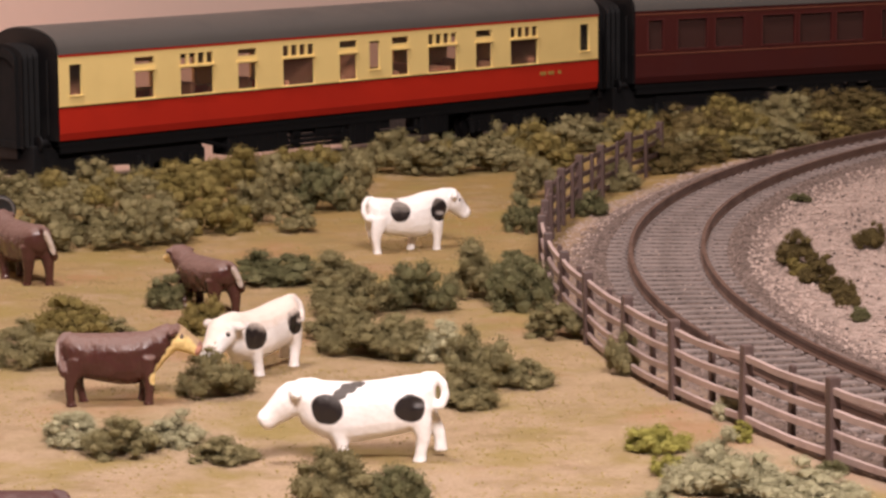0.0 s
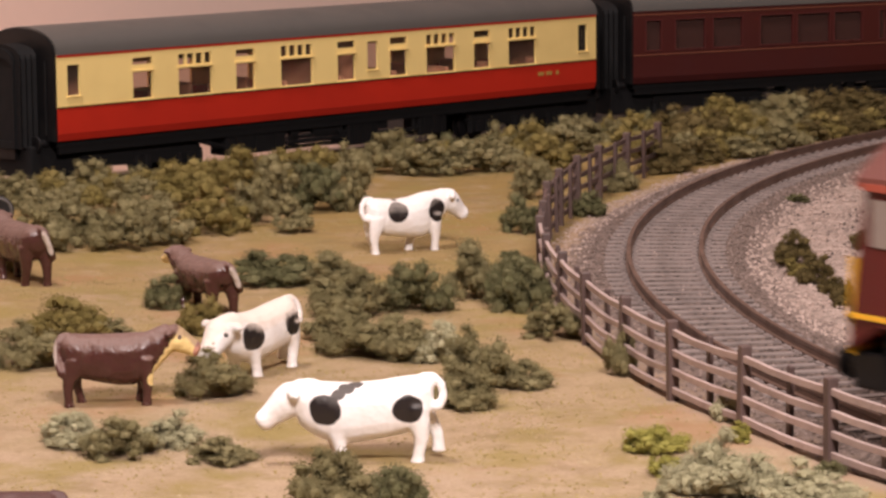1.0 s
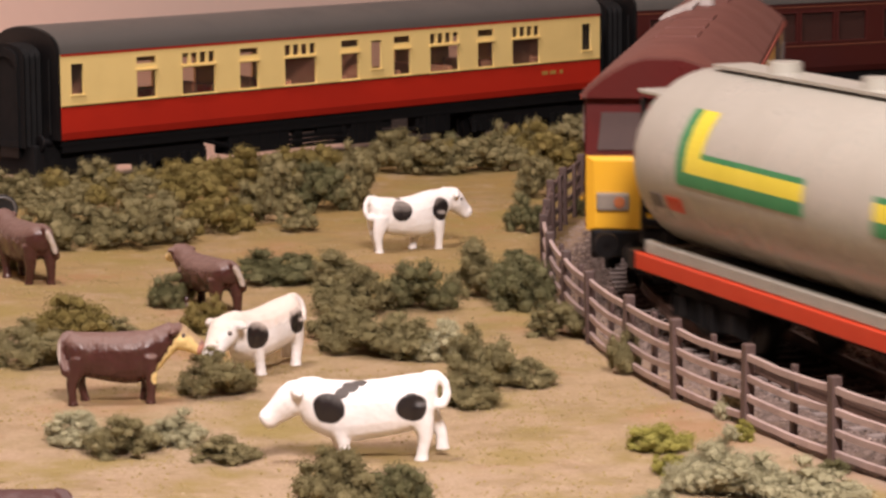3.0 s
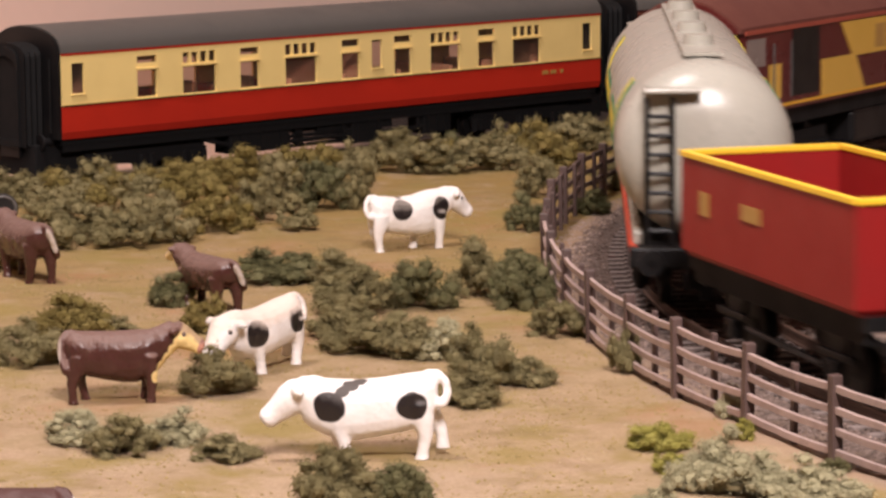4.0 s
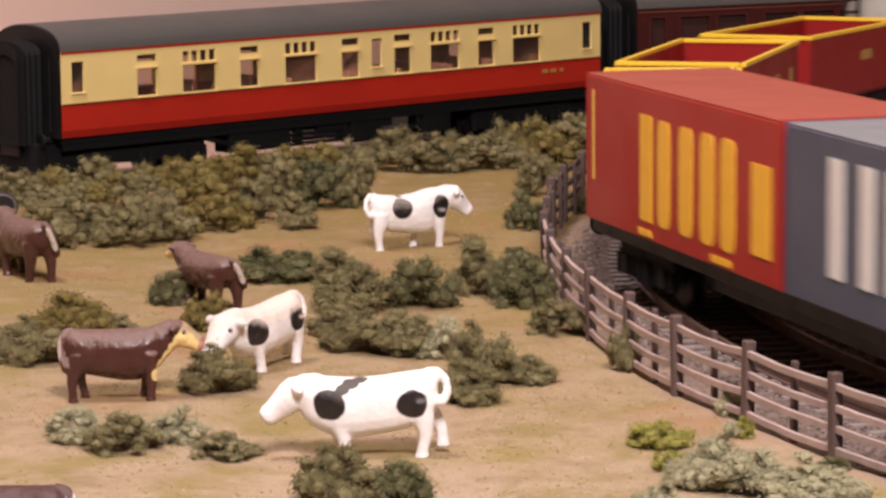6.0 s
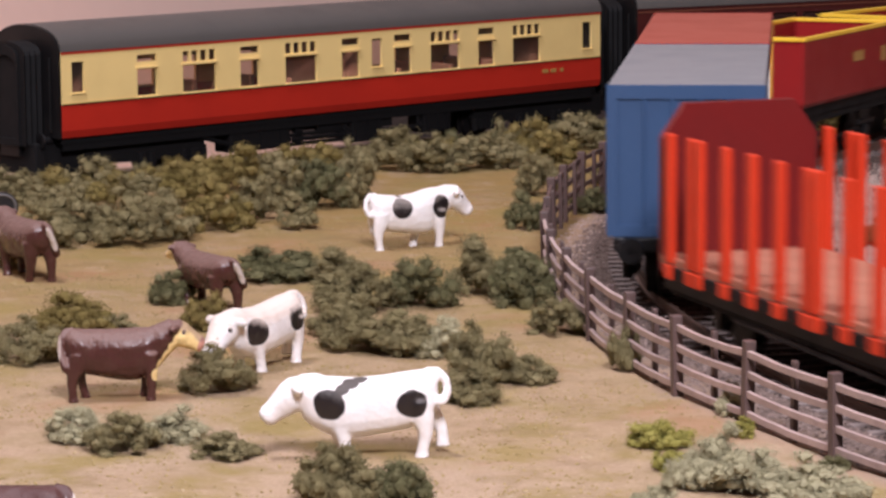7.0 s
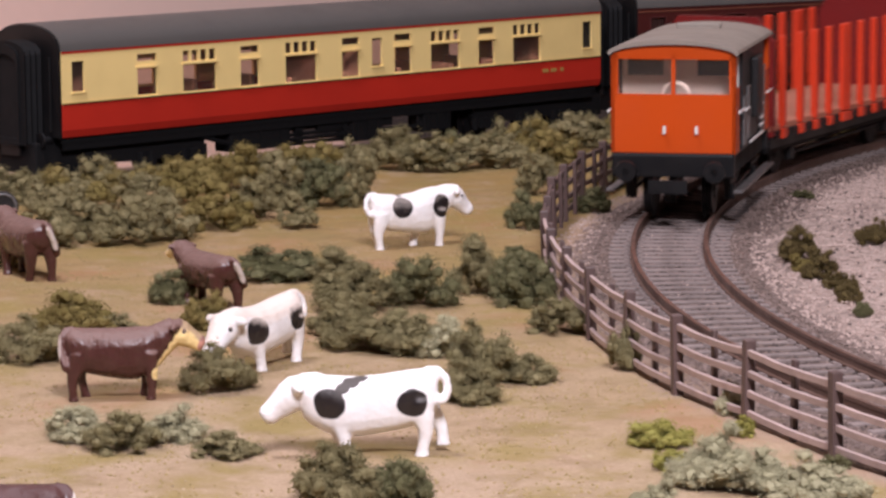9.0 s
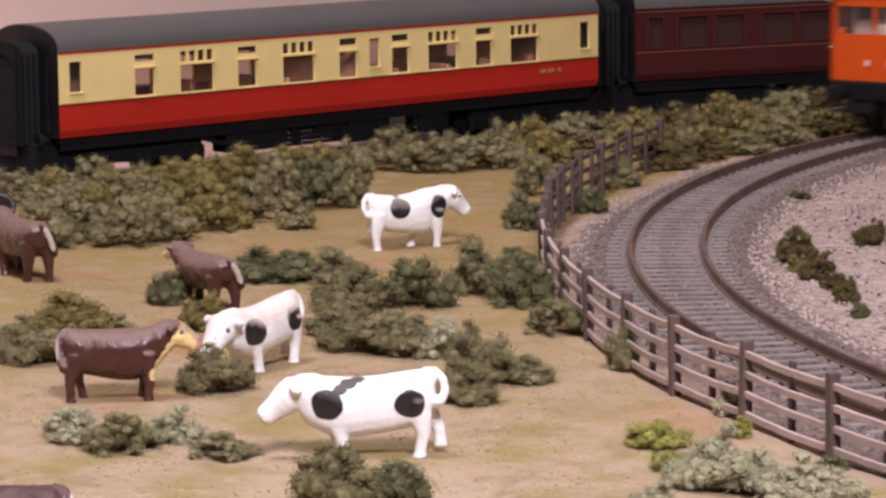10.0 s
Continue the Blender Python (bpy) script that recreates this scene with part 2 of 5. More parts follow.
def spotted(name, base, spots, rough=.3, mottle=(.62, .50, .42), lumpy=.35, top_tint=(.70, .60, .52), top_mix=.35):
    """Glossy figurine paint; spots: (colour, centre x, y, z, radii x, y, z) in the figure's own millimetres."""
    m, nt, bsdf, coord = blank(name)
    col = mix_colour(nt, math_node(nt, "MULTIPLY", ramp(nt, noise_node(nt, coord, 4, 4), .45, .75), .35), base, mottle)
    warp = nt.nodes.new("ShaderNodeTexNoise")
    warp.inputs["Scale"].default_value = 1 / (4 * MM)
    nt.links.new(coord, warp.inputs["Vector"])
    wv = nt.nodes.new("ShaderNodeVectorMath")
    wv.operation = "MULTIPLY_ADD"
    nt.links.new(warp.outputs["Color"], wv.inputs[0])
    wv.inputs[1].default_value = (1.3 * MM,) * 3
    nt.links.new(coord, wv.inputs[2])
    for colour, x, y, z, rx, ry, rz in spots:
        sub = nt.nodes.new("ShaderNodeVectorMath")
        sub.operation = "SUBTRACT"
        nt.links.new(wv.outputs[0], sub.inputs[0])
        sub.inputs[1].default_value = ((x + .65) * MM, (y + .65) * MM, (z + .65) * MM)
        div = nt.nodes.new("ShaderNodeVectorMath")
        div.operation = "DIVIDE"
        nt.links.new(sub.outputs[0], div.inputs[0])
        div.inputs[1].default_value = (rx * MM, ry * MM, rz * MM)
        ln = nt.nodes.new("ShaderNodeVectorMath")
        ln.operation = "LENGTH"
        nt.links.new(div.outputs[0], ln.inputs[0])
        col = mix_colour(nt, ramp(nt, ln.outputs["Value"], 1.05, .95), col, colour)
    # upward-facing parts take a second tint and a rougher finish
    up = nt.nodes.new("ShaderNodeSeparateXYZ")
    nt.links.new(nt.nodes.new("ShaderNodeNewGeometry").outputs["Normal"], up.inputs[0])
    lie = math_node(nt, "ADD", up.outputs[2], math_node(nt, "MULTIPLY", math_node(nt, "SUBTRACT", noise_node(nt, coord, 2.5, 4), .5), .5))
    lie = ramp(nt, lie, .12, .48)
    col = mix_colour(nt, math_node(nt, "MULTIPLY", lie, top_mix), col, top_tint)
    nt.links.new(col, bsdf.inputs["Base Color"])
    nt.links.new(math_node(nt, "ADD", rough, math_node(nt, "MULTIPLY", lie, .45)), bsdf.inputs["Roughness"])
    bump(nt, bsdf, noise_node(nt, coord, 3.4, 2), .8, lumpy)
    return m


# ---------------------------------------------------------------- mesh helpers
def box(bm, x0, x1, y0, y1, z0, z1, bev=0.0):
    geo = bmesh.ops.create_cube(bm, size=1)["verts"]
    for v in geo:
        v.co = ((x0 + x1) / 2 + v.co.x * (x1 - x0), (y0 + y1) / 2 + v.co.y * (y1 - y0), (z0 + z1) / 2 + v.co.z * (z1 - z0))
    if bev:
        edges = list({e for v in geo for e in v.link_edges})
        bmesh.ops.bevel(bm, geom=edges, offset=bev, segments=2, affect="EDGES", profile=.5)


def tube(bm, a, b, r0, r1=None, n=12, caps=True):
    """A cylinder or cone from point a to point b."""
    a, b = Vector(a), Vector(b)
    r1 = r0 if r1 is None else r1
    q = (b - a).to_track_quat("Z", "Y")
    rings = []
    for c, r in ((a, r0), (b, r1)):
        rings.append([bm.verts.new(c + q @ Vector((r * math.cos(2 * math.pi * i / n), r * math.sin(2 * math.pi * i / n), 0))) for i in range(n)])
    for i in range(n):
        bm.faces.new((rings[0][i], rings[0][(i + 1) % n], rings[1][(i + 1) % n], rings[1][i]))
    if caps:
        bm.faces.new(rings[0][::-1])
        bm.faces.new(rings[1])


def loft(bm, rings, closed=True, caps=True):
    """Skin through rings of points with equal counts."""
    vs = [[bm.verts.new(p) for p in ring] for ring in rings]
    n = len(vs[0])
    for a, b in zip(vs, vs[1:]):
        for i in range(n if closed else n - 1):
            bm.faces.new((a[i], a[(i + 1) % n], b[(i + 1) % n], b[i]))
    if caps:
        bm.faces.new(vs[0][::-1])
        bm.faces.new(vs[-1])


def prism(bm, profile, axis, a, b):
    """A flat profile pushed along an axis; profile points are the two other coordinates in order."""
    def at(p, k):
        return {"x": (k, p[0], p[1]), "y": (p[0], k, p[1]), "z": (p[0], p[1], k)}[axis]
    loft(bm, [[at(p, a) for p in profile], [at(p, b) for p in profile]])


def pierced(bm, x0, x1, z0, z1, y0, y1, holes):
    """A wall in the xz plane between y0 and y1, with holes (xa, xb, za, zb) right through it."""
    xs = sorted({x0, x1, *[h[0] for h in holes], *[h[1] for h in holes]})
    zs = sorted({z0, z1, *[h[2] for h in holes], *[h[3] for h in holes]})
    xs = [x for x in xs if x0 <= x <= x1]
    zs = [z for z in zs if z0 <= z <= z1]

    def solid(i, k):
        if not (0 <= i < len(xs) - 1 and 0 <= k < len(zs) - 1):
            return False
        cx, cz = (xs[i] + xs[i + 1]) / 2, (zs[k] + zs[k + 1]) / 2
        return not any(h[0] < cx < h[1] and h[2] < cz < h[3] for h in holes)

    cache = {}

    def vert(x, y, z):
        key = (round(x, 4), round(y, 4), round(z, 4))
        if key not in cache:
            cache[key] = bm.verts.new(key)
        return cache[key]

    def quad(*pts):
        bm.faces.new([vert(*p) for p in pts])

    for i in range(len(xs) - 1):
        for k in range(len(zs) - 1):
            if not solid(i, k):
                continue
            a, b, c, d = xs[i], xs[i + 1], zs[k], zs[k + 1]
            quad((a, y0, c), (b, y0, c), (b, y0, d), (a, y0, d))
            quad((a, y1, d), (b, y1, d), (b, y1, c), (a, y1, c))
            if not solid(i - 1, k):
                quad((a, y0, c), (a, y0, d), (a, y1, d), (a, y1, c))
            if not solid(i + 1, k):
                quad((b, y0, d), (b, y0, c), (b, y1, c), (b, y1, d))
            if not solid(i, k - 1):
                quad((b, y0, c), (a, y0, c), (a, y1, c), (b, y1, c))
            if not solid(i, k + 1):
                quad((a, y0, d), (b, y0, d), (b, y1, d), (a, y1, d))


def mesh_of(name, bm, material, smooth=None):
    bmesh.ops.recalc_face_normals(bm, faces=bm.faces)
    bmesh.ops.scale(bm, vec=(MM, MM, MM), verts=bm.verts)
    me = bpy.data.meshes.new(name)
    bm.to_mesh(me)
    bm.free()
    me.materials.append(material)
    if smooth is not None:
        me.polygons.foreach_set("use_smooth", [True] * len(me.polygons))
        me.set_sharp_from_angle(angle=radians(smooth))
    return me


def part(name, bm, material, parent=None, label="", smooth=None):
    ob = new(name, mesh_of(name, bm, material, smooth))
    ob.parent = parent
    if label:
        ob["label"] = label
    return ob


def piece(name, me, parent, m):
    ob = new(name, me)
    ob.parent = parent
    ob.matrix_basis = m
    return ob


def shift(x, y, z, rz=0):
    return pose(x * MM, y * MM, z * MM, 0, 0, rz)


# ---------------------------------------------------------------- where things lie
def on_track(s, off=0.0):
    """Place and heading (degrees) at arc length s along the curved track, off millimetres to its outside."""
    a = math.pi - s / TRACK_R
    r = TRACK_R + off
    return TRACK_X + r * math.cos(a), TRACK_Y + r * math.sin(a), math.degrees(math.atan2(-math.cos(a), math.sin(a)))


def by_fence(s, off):
    """Place and heading along the fence, whose curve is struck from a slightly nearer centre than the track's."""
    a = math.pi - s / FENCE_R
    return FENCE_X + (FENCE_R + off) * math.cos(a), FENCE_Y + (FENCE_R + off) * math.sin(a), math.degrees(math.atan2(-math.cos(a), math.sin(a)))


def drop(x, y):
    """Distance from the side of the standing coaches towards the field."""
    return -((x - COACH_X) * CN.x + (y - COACH_Y) * CN.y)


def step(a, b, x):
    t = min(1, max(0, (x - a) / (b - a)))
    return t * t * (3 - 2 * t)


def ground_z(x, y):
    off = math.hypot(x - TRACK_X, y - TRACK_Y) - TRACK_R
    z = -5 + .9 * noise.noise((x / 45, y / 45, 1.7)) + .25 * noise.noise((x / 9, y / 9, 4.1))
    if off < -18:
        z += step(-18, -34, off) * (1.2 + 1.6 * noise.noise((x / 14, y / 14, 8.8)) + .5 * noise.noise((x / 4, y / 4, 2.2)))
    bed = step(25, 17, abs(off))
    z = z * (1 - bed) + (-2.95 + .35 * noise.noise((x / 2.5, y / 2.5, 0))) * bed
    low = step(125, 25, drop(x, y))
    return z * (1 - low) + (COACH_RAIL - 6.6) * low


# ---------------------------------------------------------------- room and board
def room():
    legs = []

    def slab(name, label, dims, material):
        bm = bmesh.new()
        box(bm, *dims)
        tagged(part(name, bm, material), label, name.split("_")[0], kind="structure")
    slab("wall_north", "plain warm beige painted wall behind the layout", (-1600, 2600, 1960, 2060, -900, 1500), WALL)
    slab("wall_south", "plain warm beige painted wall", (-1600, 2600, -1700, -1600, -900, 1500), WALL)
    slab("wall_west", "plain warm beige painted wall", (-1700, -1600, -1600, 1960, -900, 1500), WALL)
    slab("wall_east", "plain warm beige painted wall", (2600, 2700, -1600, 1960, -900, 1500), WALL)
    slab("floor", "brown carpeted room floor", (-1600, 2600, -1600, 1960, -960, -900), FLOOR)
    slab("ceiling", "off-white painted ceiling", (-1600, 2600, -1600, 1960, 1500, 1560), CEILING)
    for x in (-760, -80, 600, 1260):
        for y in (190, 1910):
            legs.append((x, y))
    slab("baseboard", "timber board that carries the model railway", (-800, 1300, 150, 1950, -75, -26), TIMBER)
    board = bpy.data.objects["baseboard"]
    for x, y in legs:
        bm = bmesh.new()
        box(bm, x - 22, x + 22, y - 22, y + 22, -900, -75, 2)
        part("leg", bm, TIMBER, board)


def backscene():
    bm = bmesh.new()
    box(bm, -520, 900, 215, 227, -10, 420, .5)
    ob = part("backdrop", bm, WALL)
    tagged(ob, "plain pinkish-beige backscene board behind the standing coaches", "backdrop", kind="structure")
    ob.matrix_basis = Matrix.Translation((COACH_X * MM, COACH_Y * MM, COACH_RAIL * MM)) @ pose(0, 0, 0, 0, 0, COACH_TURN)


def spaced(lo, hi, fine_lo, fine_hi, fine, coarse):
    a = np.arange(lo, fine_lo, coarse)
    b = np.arange(fine_lo, fine_hi, fine)
    c = np.arange(fine_hi, hi + coarse, coarse)
    return np.concatenate([a, b, c])


def ground():
    xs = spaced(-800, 1300, -150, 320, 2.4, 25)
    ys = spaced(150, 1950, 420, 1240, 2.8, 25)
    pts = [(x * MM, y * MM, ground_z(x, y) * MM) for y in ys for x in xs]
    n = len(xs)
    faces = [(j * n + i, j * n + i + 1, (j + 1) * n + i + 1, (j + 1) * n + i) for j in range(len(ys) - 1) for i in range(n - 1)]
    me = bpy.data.meshes.new("ground")
    me.from_pydata(pts, [], faces)
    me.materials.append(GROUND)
    me.polygons.foreach_set("use_smooth", [True] * len(me.polygons))
    tagged(new("ground", me), "tan flocked model field with gritty ballast along the track", "ground", kind="structure")


def rail_mesh(bm, radius, a0, a1, n, top=0.0, high=2.5):
    prof = [(-.48, top), (.48, top), (.48, top - .7), (.3, top - .9), (.3, top - high + .5), (.7, top - high + .3), (.7, top - high),
            (-.7, top - high), (-.7, top - high + .3), (-.3, top - high + .5), (-.3, top - .9), (-.48, top - .7)]
    rings = []
    for i in range(n + 1):
        a = a0 + (a1 - a0) * i / n
        rings.append([(TRACK_X + (radius + u) * math.cos(a), TRACK_Y + (radius + u) * math.sin(a), z) for u, z in prof])
    loft(bm, rings, caps=False)


def sleeper_mesh():
    bm = bmesh.new()
    box(bm, -1.1, 1.1, -15, 15, -4.6, -2.45, .2)
    for y in (-8.95, 8.95):
        for sgn in (-1, 1):
            box(bm, -1.1, 1.1, y + sgn * 1.7 - .5, y + sgn * 1.7 + .5, -2.55, -2.15)
    return mesh_of("sleeper", bm, SLEEPER)


def curved_track():
    top = tagged(new("railway_track"), "curved model railway track with rusty rails on brown sleepers", "track", kind="structure")
    for off in (-8.95, 8.95):
        bm = bmesh.new()
        rail_mesh(bm, TRACK_R + off, 0, 2 * math.pi, 360)
        bmesh.ops.remove_doubles(bm, verts=bm.verts, dist=.001)
        part("rail", bm, RAIL_STEEL, top, smooth=40)
    me = sleeper_mesh()
    step_s, count = 6.9, 459
    rest = []
    for k in range(count):
        s = (k - count // 2) * step_s
        if -330 < s < 480:
            x, y, turn = on_track(s)
            piece("sleeper", me, top, shift(x, y, 0, turn + random.uniform(-.6, .6)))
        else:
            rest.append(s)
    bm = bmesh.new()
    for s in rest:
        x, y, turn = on_track(s)
        m = Matrix.LocRotScale((x, y, 0), Euler((0, 0, radians(turn))), None)
        vs = bmesh.ops.create_cube(bm, size=1)["verts"]
        for v in vs:
            v.co = m @ Vector((v.co.x * 2.2, v.co.y * 30, -3.25 + v.co.z * 1.5))
    tagged(part("sleeper_run", bm, SLEEPER, top), kind="stuff")


def straight_track():
    top = tagged(new("railway_track"), "straight model railway track under the standing coaches", "track", kind="structure")
    top.matrix_basis = Matrix.Translation((COACH_X * MM, COACH_Y * MM, (COACH_RAIL - 3) * MM)) @ pose(0, 0, 0, 0, 0, COACH_TURN) @ shift(0, 18, 0)
    for y in (-8.95, 8.95):
        bm = bmesh.new()
        box(bm, -320, 278, y - .75, y + .75, -.8, 0)
        box(bm, -320, 278, y - .35, y + .35, -2.2, -.8)
        box(bm, -320, 278, y - 1.1, y + 1.1, -2.5, -2.2)
        part("rail", bm, RAIL_STEEL, top)
    me = bpy.data.meshes["sleeper"]
    for k in range(78):
        piece("sleeper", me, top, shift(-315 + k * 7.54, 0, 0))


def grit(name, label, count, material, spot, size):
    """Loose stones: crushed octahedra, one mesh."""
    pts, faces = [], []
    while len(faces) < count * 8:
        x, y = spot()
        z = ground_z(x, y)
        r = random.uniform(*size)
        base = len(pts)
        turn = Euler((random.uniform(0, 6), random.uniform(0, 6), random.uniform(0, 6))).to_matrix()
        for v in ((1, 0, 0), (-1, 0, 0), (0, 1, 0), (0, -1, 0), (0, 0, 1), (0, 0, -1)):
            p = turn @ (Vector(v) * r * random.uniform(.65, 1.2))
            pts.append(((x + p.x) * MM, (y + p.y) * MM, (z + p.z * .75 + r * .25) * MM))
        for a, b, c in ((0, 2, 4), (2, 1, 4), (1, 3, 4), (3, 0, 4), (2, 0, 5), (1, 2, 5), (3, 1, 5), (0, 3, 5)):
            faces.append((base + a, base + b, base + c))
    me = bpy.data.meshes.new(name)
    me.from_pydata(pts, [], faces)
    me.materials.append(material)
    tagged(new(name, me), label, "gravel", kind="stuff")


def all_grit():
    def inside():
        x, y, _ = on_track(random.uniform(-175, 330), -20 - 118 * random.random() ** 1.15)
        return x, y
    grit("pale_gravel", "pale pinkish crushed stone inside the curve", 15000, PEBBLE, inside, (.22, .75))

    grit("soil_crumbs", "dark soil crumbs among the pale stone", 2200, GRIT_DARK, inside, (.2, .65))

    def shoulder():
        off = random.choice((random.uniform(14.5, 25), random.uniform(-24, -14.5)))
        x, y, _ = on_track(random.uniform(-220, 340), off)
        return x, y
    grit("ballast_gravel", "brown-grey ballast grit along the track", 6000, GRIT, shoulder, (.25, .6))

    def between():
        s = (round(random.uniform(-215, 340) / 6.9) + .5) * 6.9 + random.uniform(-1.5, 1.5)
        x, y, _ = on_track(s, random.uniform(-15, 15))
        return x, y
    grit("ballast_gravel", "brown-grey ballast grit between the sleepers", 5000, GRIT_DARK, between, (.25, .5))

    def flecks():
        x, y, _ = on_track(random.uniform(-215, 340), random.uniform(-17, 17))
        return x, y
    grit("pale_gravel", "pale flecks of grit fallen on the track", 700, PEBBLE, flecks, (.2, .45))

    def field():
        while True:
            x, y = random.uniform(-130, 90), 450 + 450 * random.random() ** 1.2
            off = math.hypot(x - TRACK_X, y - TRACK_Y) - TRACK_R
            if off > 30 and abs(x) < y * .16 + 8 and noise.noise(Vector((x, y, 0)) / 22) + random.uniform(-.5, .5) > .05:
                return x, y
    grit("field_flock", "olive scatter material strewn over the field", 8500, FLOCK, field, (.16, .42))
    grit("field_flock", "pale straw-coloured scatter strewn over the field", 1100, FLOCK_PALE, field, (.14, .36))

    def verge():
        x, y, _ = on_track(random.uniform(20, 330), random.uniform(19, 30))
        return x, y
    grit("pale_gravel", "scattered pinkish stones beside the fence", 900, PEBBLE, verge, (.25, .6))


# ---------------------------------------------------------------- fence
def fence_off(s):
    return float(np.interp(s, (-260, -187, -157, -127, 0, 60, 107, 170, 240), (19.5, 23.1, 25.0, 26.7, 29.5, 31.5, 34.5, 39.0, 44.0)))


def fence():
    top = tagged(new("fence"), "brown plastic four-rail field fence curving beside the track", "fence")
    me_post, me_thin = None, None
    bm = bmesh.new()
    box(bm, -1.0, 1.0, -1.05, 1.05, -2, 15.6, .25)
    me_post = mesh_of("post", bm, POST_AND_SHADED_RAIL)
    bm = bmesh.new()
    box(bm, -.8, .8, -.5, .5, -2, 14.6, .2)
    me_thin = mesh_of("thin_post", bm, POST_AND_SHADED_RAIL)
    s_list = [-247 + 30 * k for k in range(17)]
    for k, s in enumerate(s_list):
        x, y, turn = by_fence(s, fence_off(s))
        z = ground_z(x, y)
        lean = random.uniform(-1.5, 1.5)
        piece("post", me_post, top, shift(x, y, z, turn) @ pose(0, 0, 0, lean, random.uniform(-1, 1), 0))
        if k == len(s_list) - 1:
            break
        s2 = s_list[k + 1]
        sm = (s + s2) / 2
        xm, ym, tm = by_fence(sm, fence_off(sm) - .9)
        piece("thin_post", me_thin, top, shift(xm, ym, ground_z(xm, ym), tm) @ pose(0, 0, 0, random.uniform(-2, 2), random.uniform(-2, 2), 0))
        x2, y2, _ = by_fence(s2, fence_off(s2))
        z2 = ground_z(x2, y2)
        n = 8
        for h in (13.3, 9.5, 5.9, 2.2):
            bm = bmesh.new()
            rings = []
            sag = random.uniform(.2, .6)
            for i in range(n + 1):
                t = i / n
                ss = s + (s2 - s) * t
                px, py, _ = by_fence(ss, fence_off(ss) + .2)
                pz = z + (z2 - z) * t + h - sag * 4 * t * (1 - t) + random.uniform(-.06, .06)
                nx, ny, _ = by_fence(ss, fence_off(ss) + 1.2)
                dx, dy = nx - px, ny - py
                rings.append([(px + dx * u, py + dy * u, pz + w) for u, w in ((-.3, -.65), (.4, -.62), (.5, .58), (-.3, .65))])
            loft(bm, rings)
            # rails beyond s = 20 take the posts' dark brown as painted shade
            part("rail", bm, FENCE if s < 20 else POST_AND_SHADED_RAIL, top, smooth=50)


# ---------------------------------------------------------------- bushes
def clump_mesh(name, material, seed, lumps, grains):
    """A bush about 1 unit wide and 1 high: torn lumps of foam with crumbs of flock clinging to them."""
    rng = random.Random(seed)
    ball = bmesh.new()
    bmesh.ops.create_icosphere(ball, subdivisions=1, radius=.74)
    ball.verts.index_update()
    shell = [v.co.copy() for v in ball.verts]
    tris = [tuple(v.index for v in f.verts) for f in ball.faces]
    ball.free()
    verts, faces, centres = [], [], []
    heads = [(rng.uniform(0, 6.283), .30 * math.sqrt(rng.random()), rng.uniform(.6, 1.0)) for _ in range(5)]
    for k in range(lumps):
        a, d = rng.uniform(0, 6.283), .43 * math.sqrt(rng.random())
        r = rng.uniform(.07, .14)
        x, y = d * math.cos(a), d * math.sin(a)
        crest = max(h * math.exp(-((x - e * math.cos(b)) ** 2 + (y - e * math.sin(b)) ** 2) / .075) for b, e, h in heads)
        zc = r * .4 + (max(crest, .42) - 1.2 * r) * rng.random() ** .55
        c = Vector((x, y, max(zc, r * .3)))
        centres.append((c, r))
        base = len(verts)
        for v in shell:
            q = 1 + .42 * noise.noise(v * 1.5 + c * 9) + .34 * noise.noise(v * 3.4 + c * 15)
            verts.append(tuple(v * r * q + c))
        faces += [tuple(base + i for i in t) for t in tris]
    for _ in range(grains):
        c, r = rng.choice(centres)
        d = Vector((rng.gauss(0, 1), rng.gauss(0, 1), rng.gauss(.3, 1))).normalized()
        p = c + d * r * (rng.gauss(.92, .2) + .5 * rng.random() ** 6)
        if p.z < 0:
            continue
        g = rng.uniform(.006, .017)
        q = Euler((rng.uniform(0, 6), rng.uniform(0, 6), rng.uniform(0, 6))).to_matrix()
        base = len(verts)
        verts += [tuple(p + q @ (Vector(v) * g * rng.uniform(.6, 1.4))) for v in ((1, 0, -.4), (-.5, .87, -.4), (-.5, -.87, -.4), (0, 0, 1))]
        faces += [(base, base + 1, base + 3), (base + 1, base + 2, base + 3), (base + 2, base, base + 3), (base, base + 2, base + 1)]
    me = bpy.data.meshes.new(name)
    me.from_pydata([(x, y, max(z, -.08)) for x, y, z in verts], [], faces)
    me.materials.append(material)
    return me


BUSH_KINDS = {"g": (BUSH_GREEN, "grey-green clump of foam flock standing in for a bush"),
              "o": (BUSH_OLIVE, "olive clump of foam flock standing in for a bush"),
              "d": (BUSH_DARK, "dark green clump of foam flock standing in for a bush"),
              "l": (BUSH_LIME, "yellow-green tuft of foam flock on the ground"),
              "b": (BUSH_BROWN, "brownish green clump of foam flock beside the track"),
              "p": (BUSH_PALE, "pale sage clump of foam flock standing in for a bush")}
BUSH_MESHES = {}


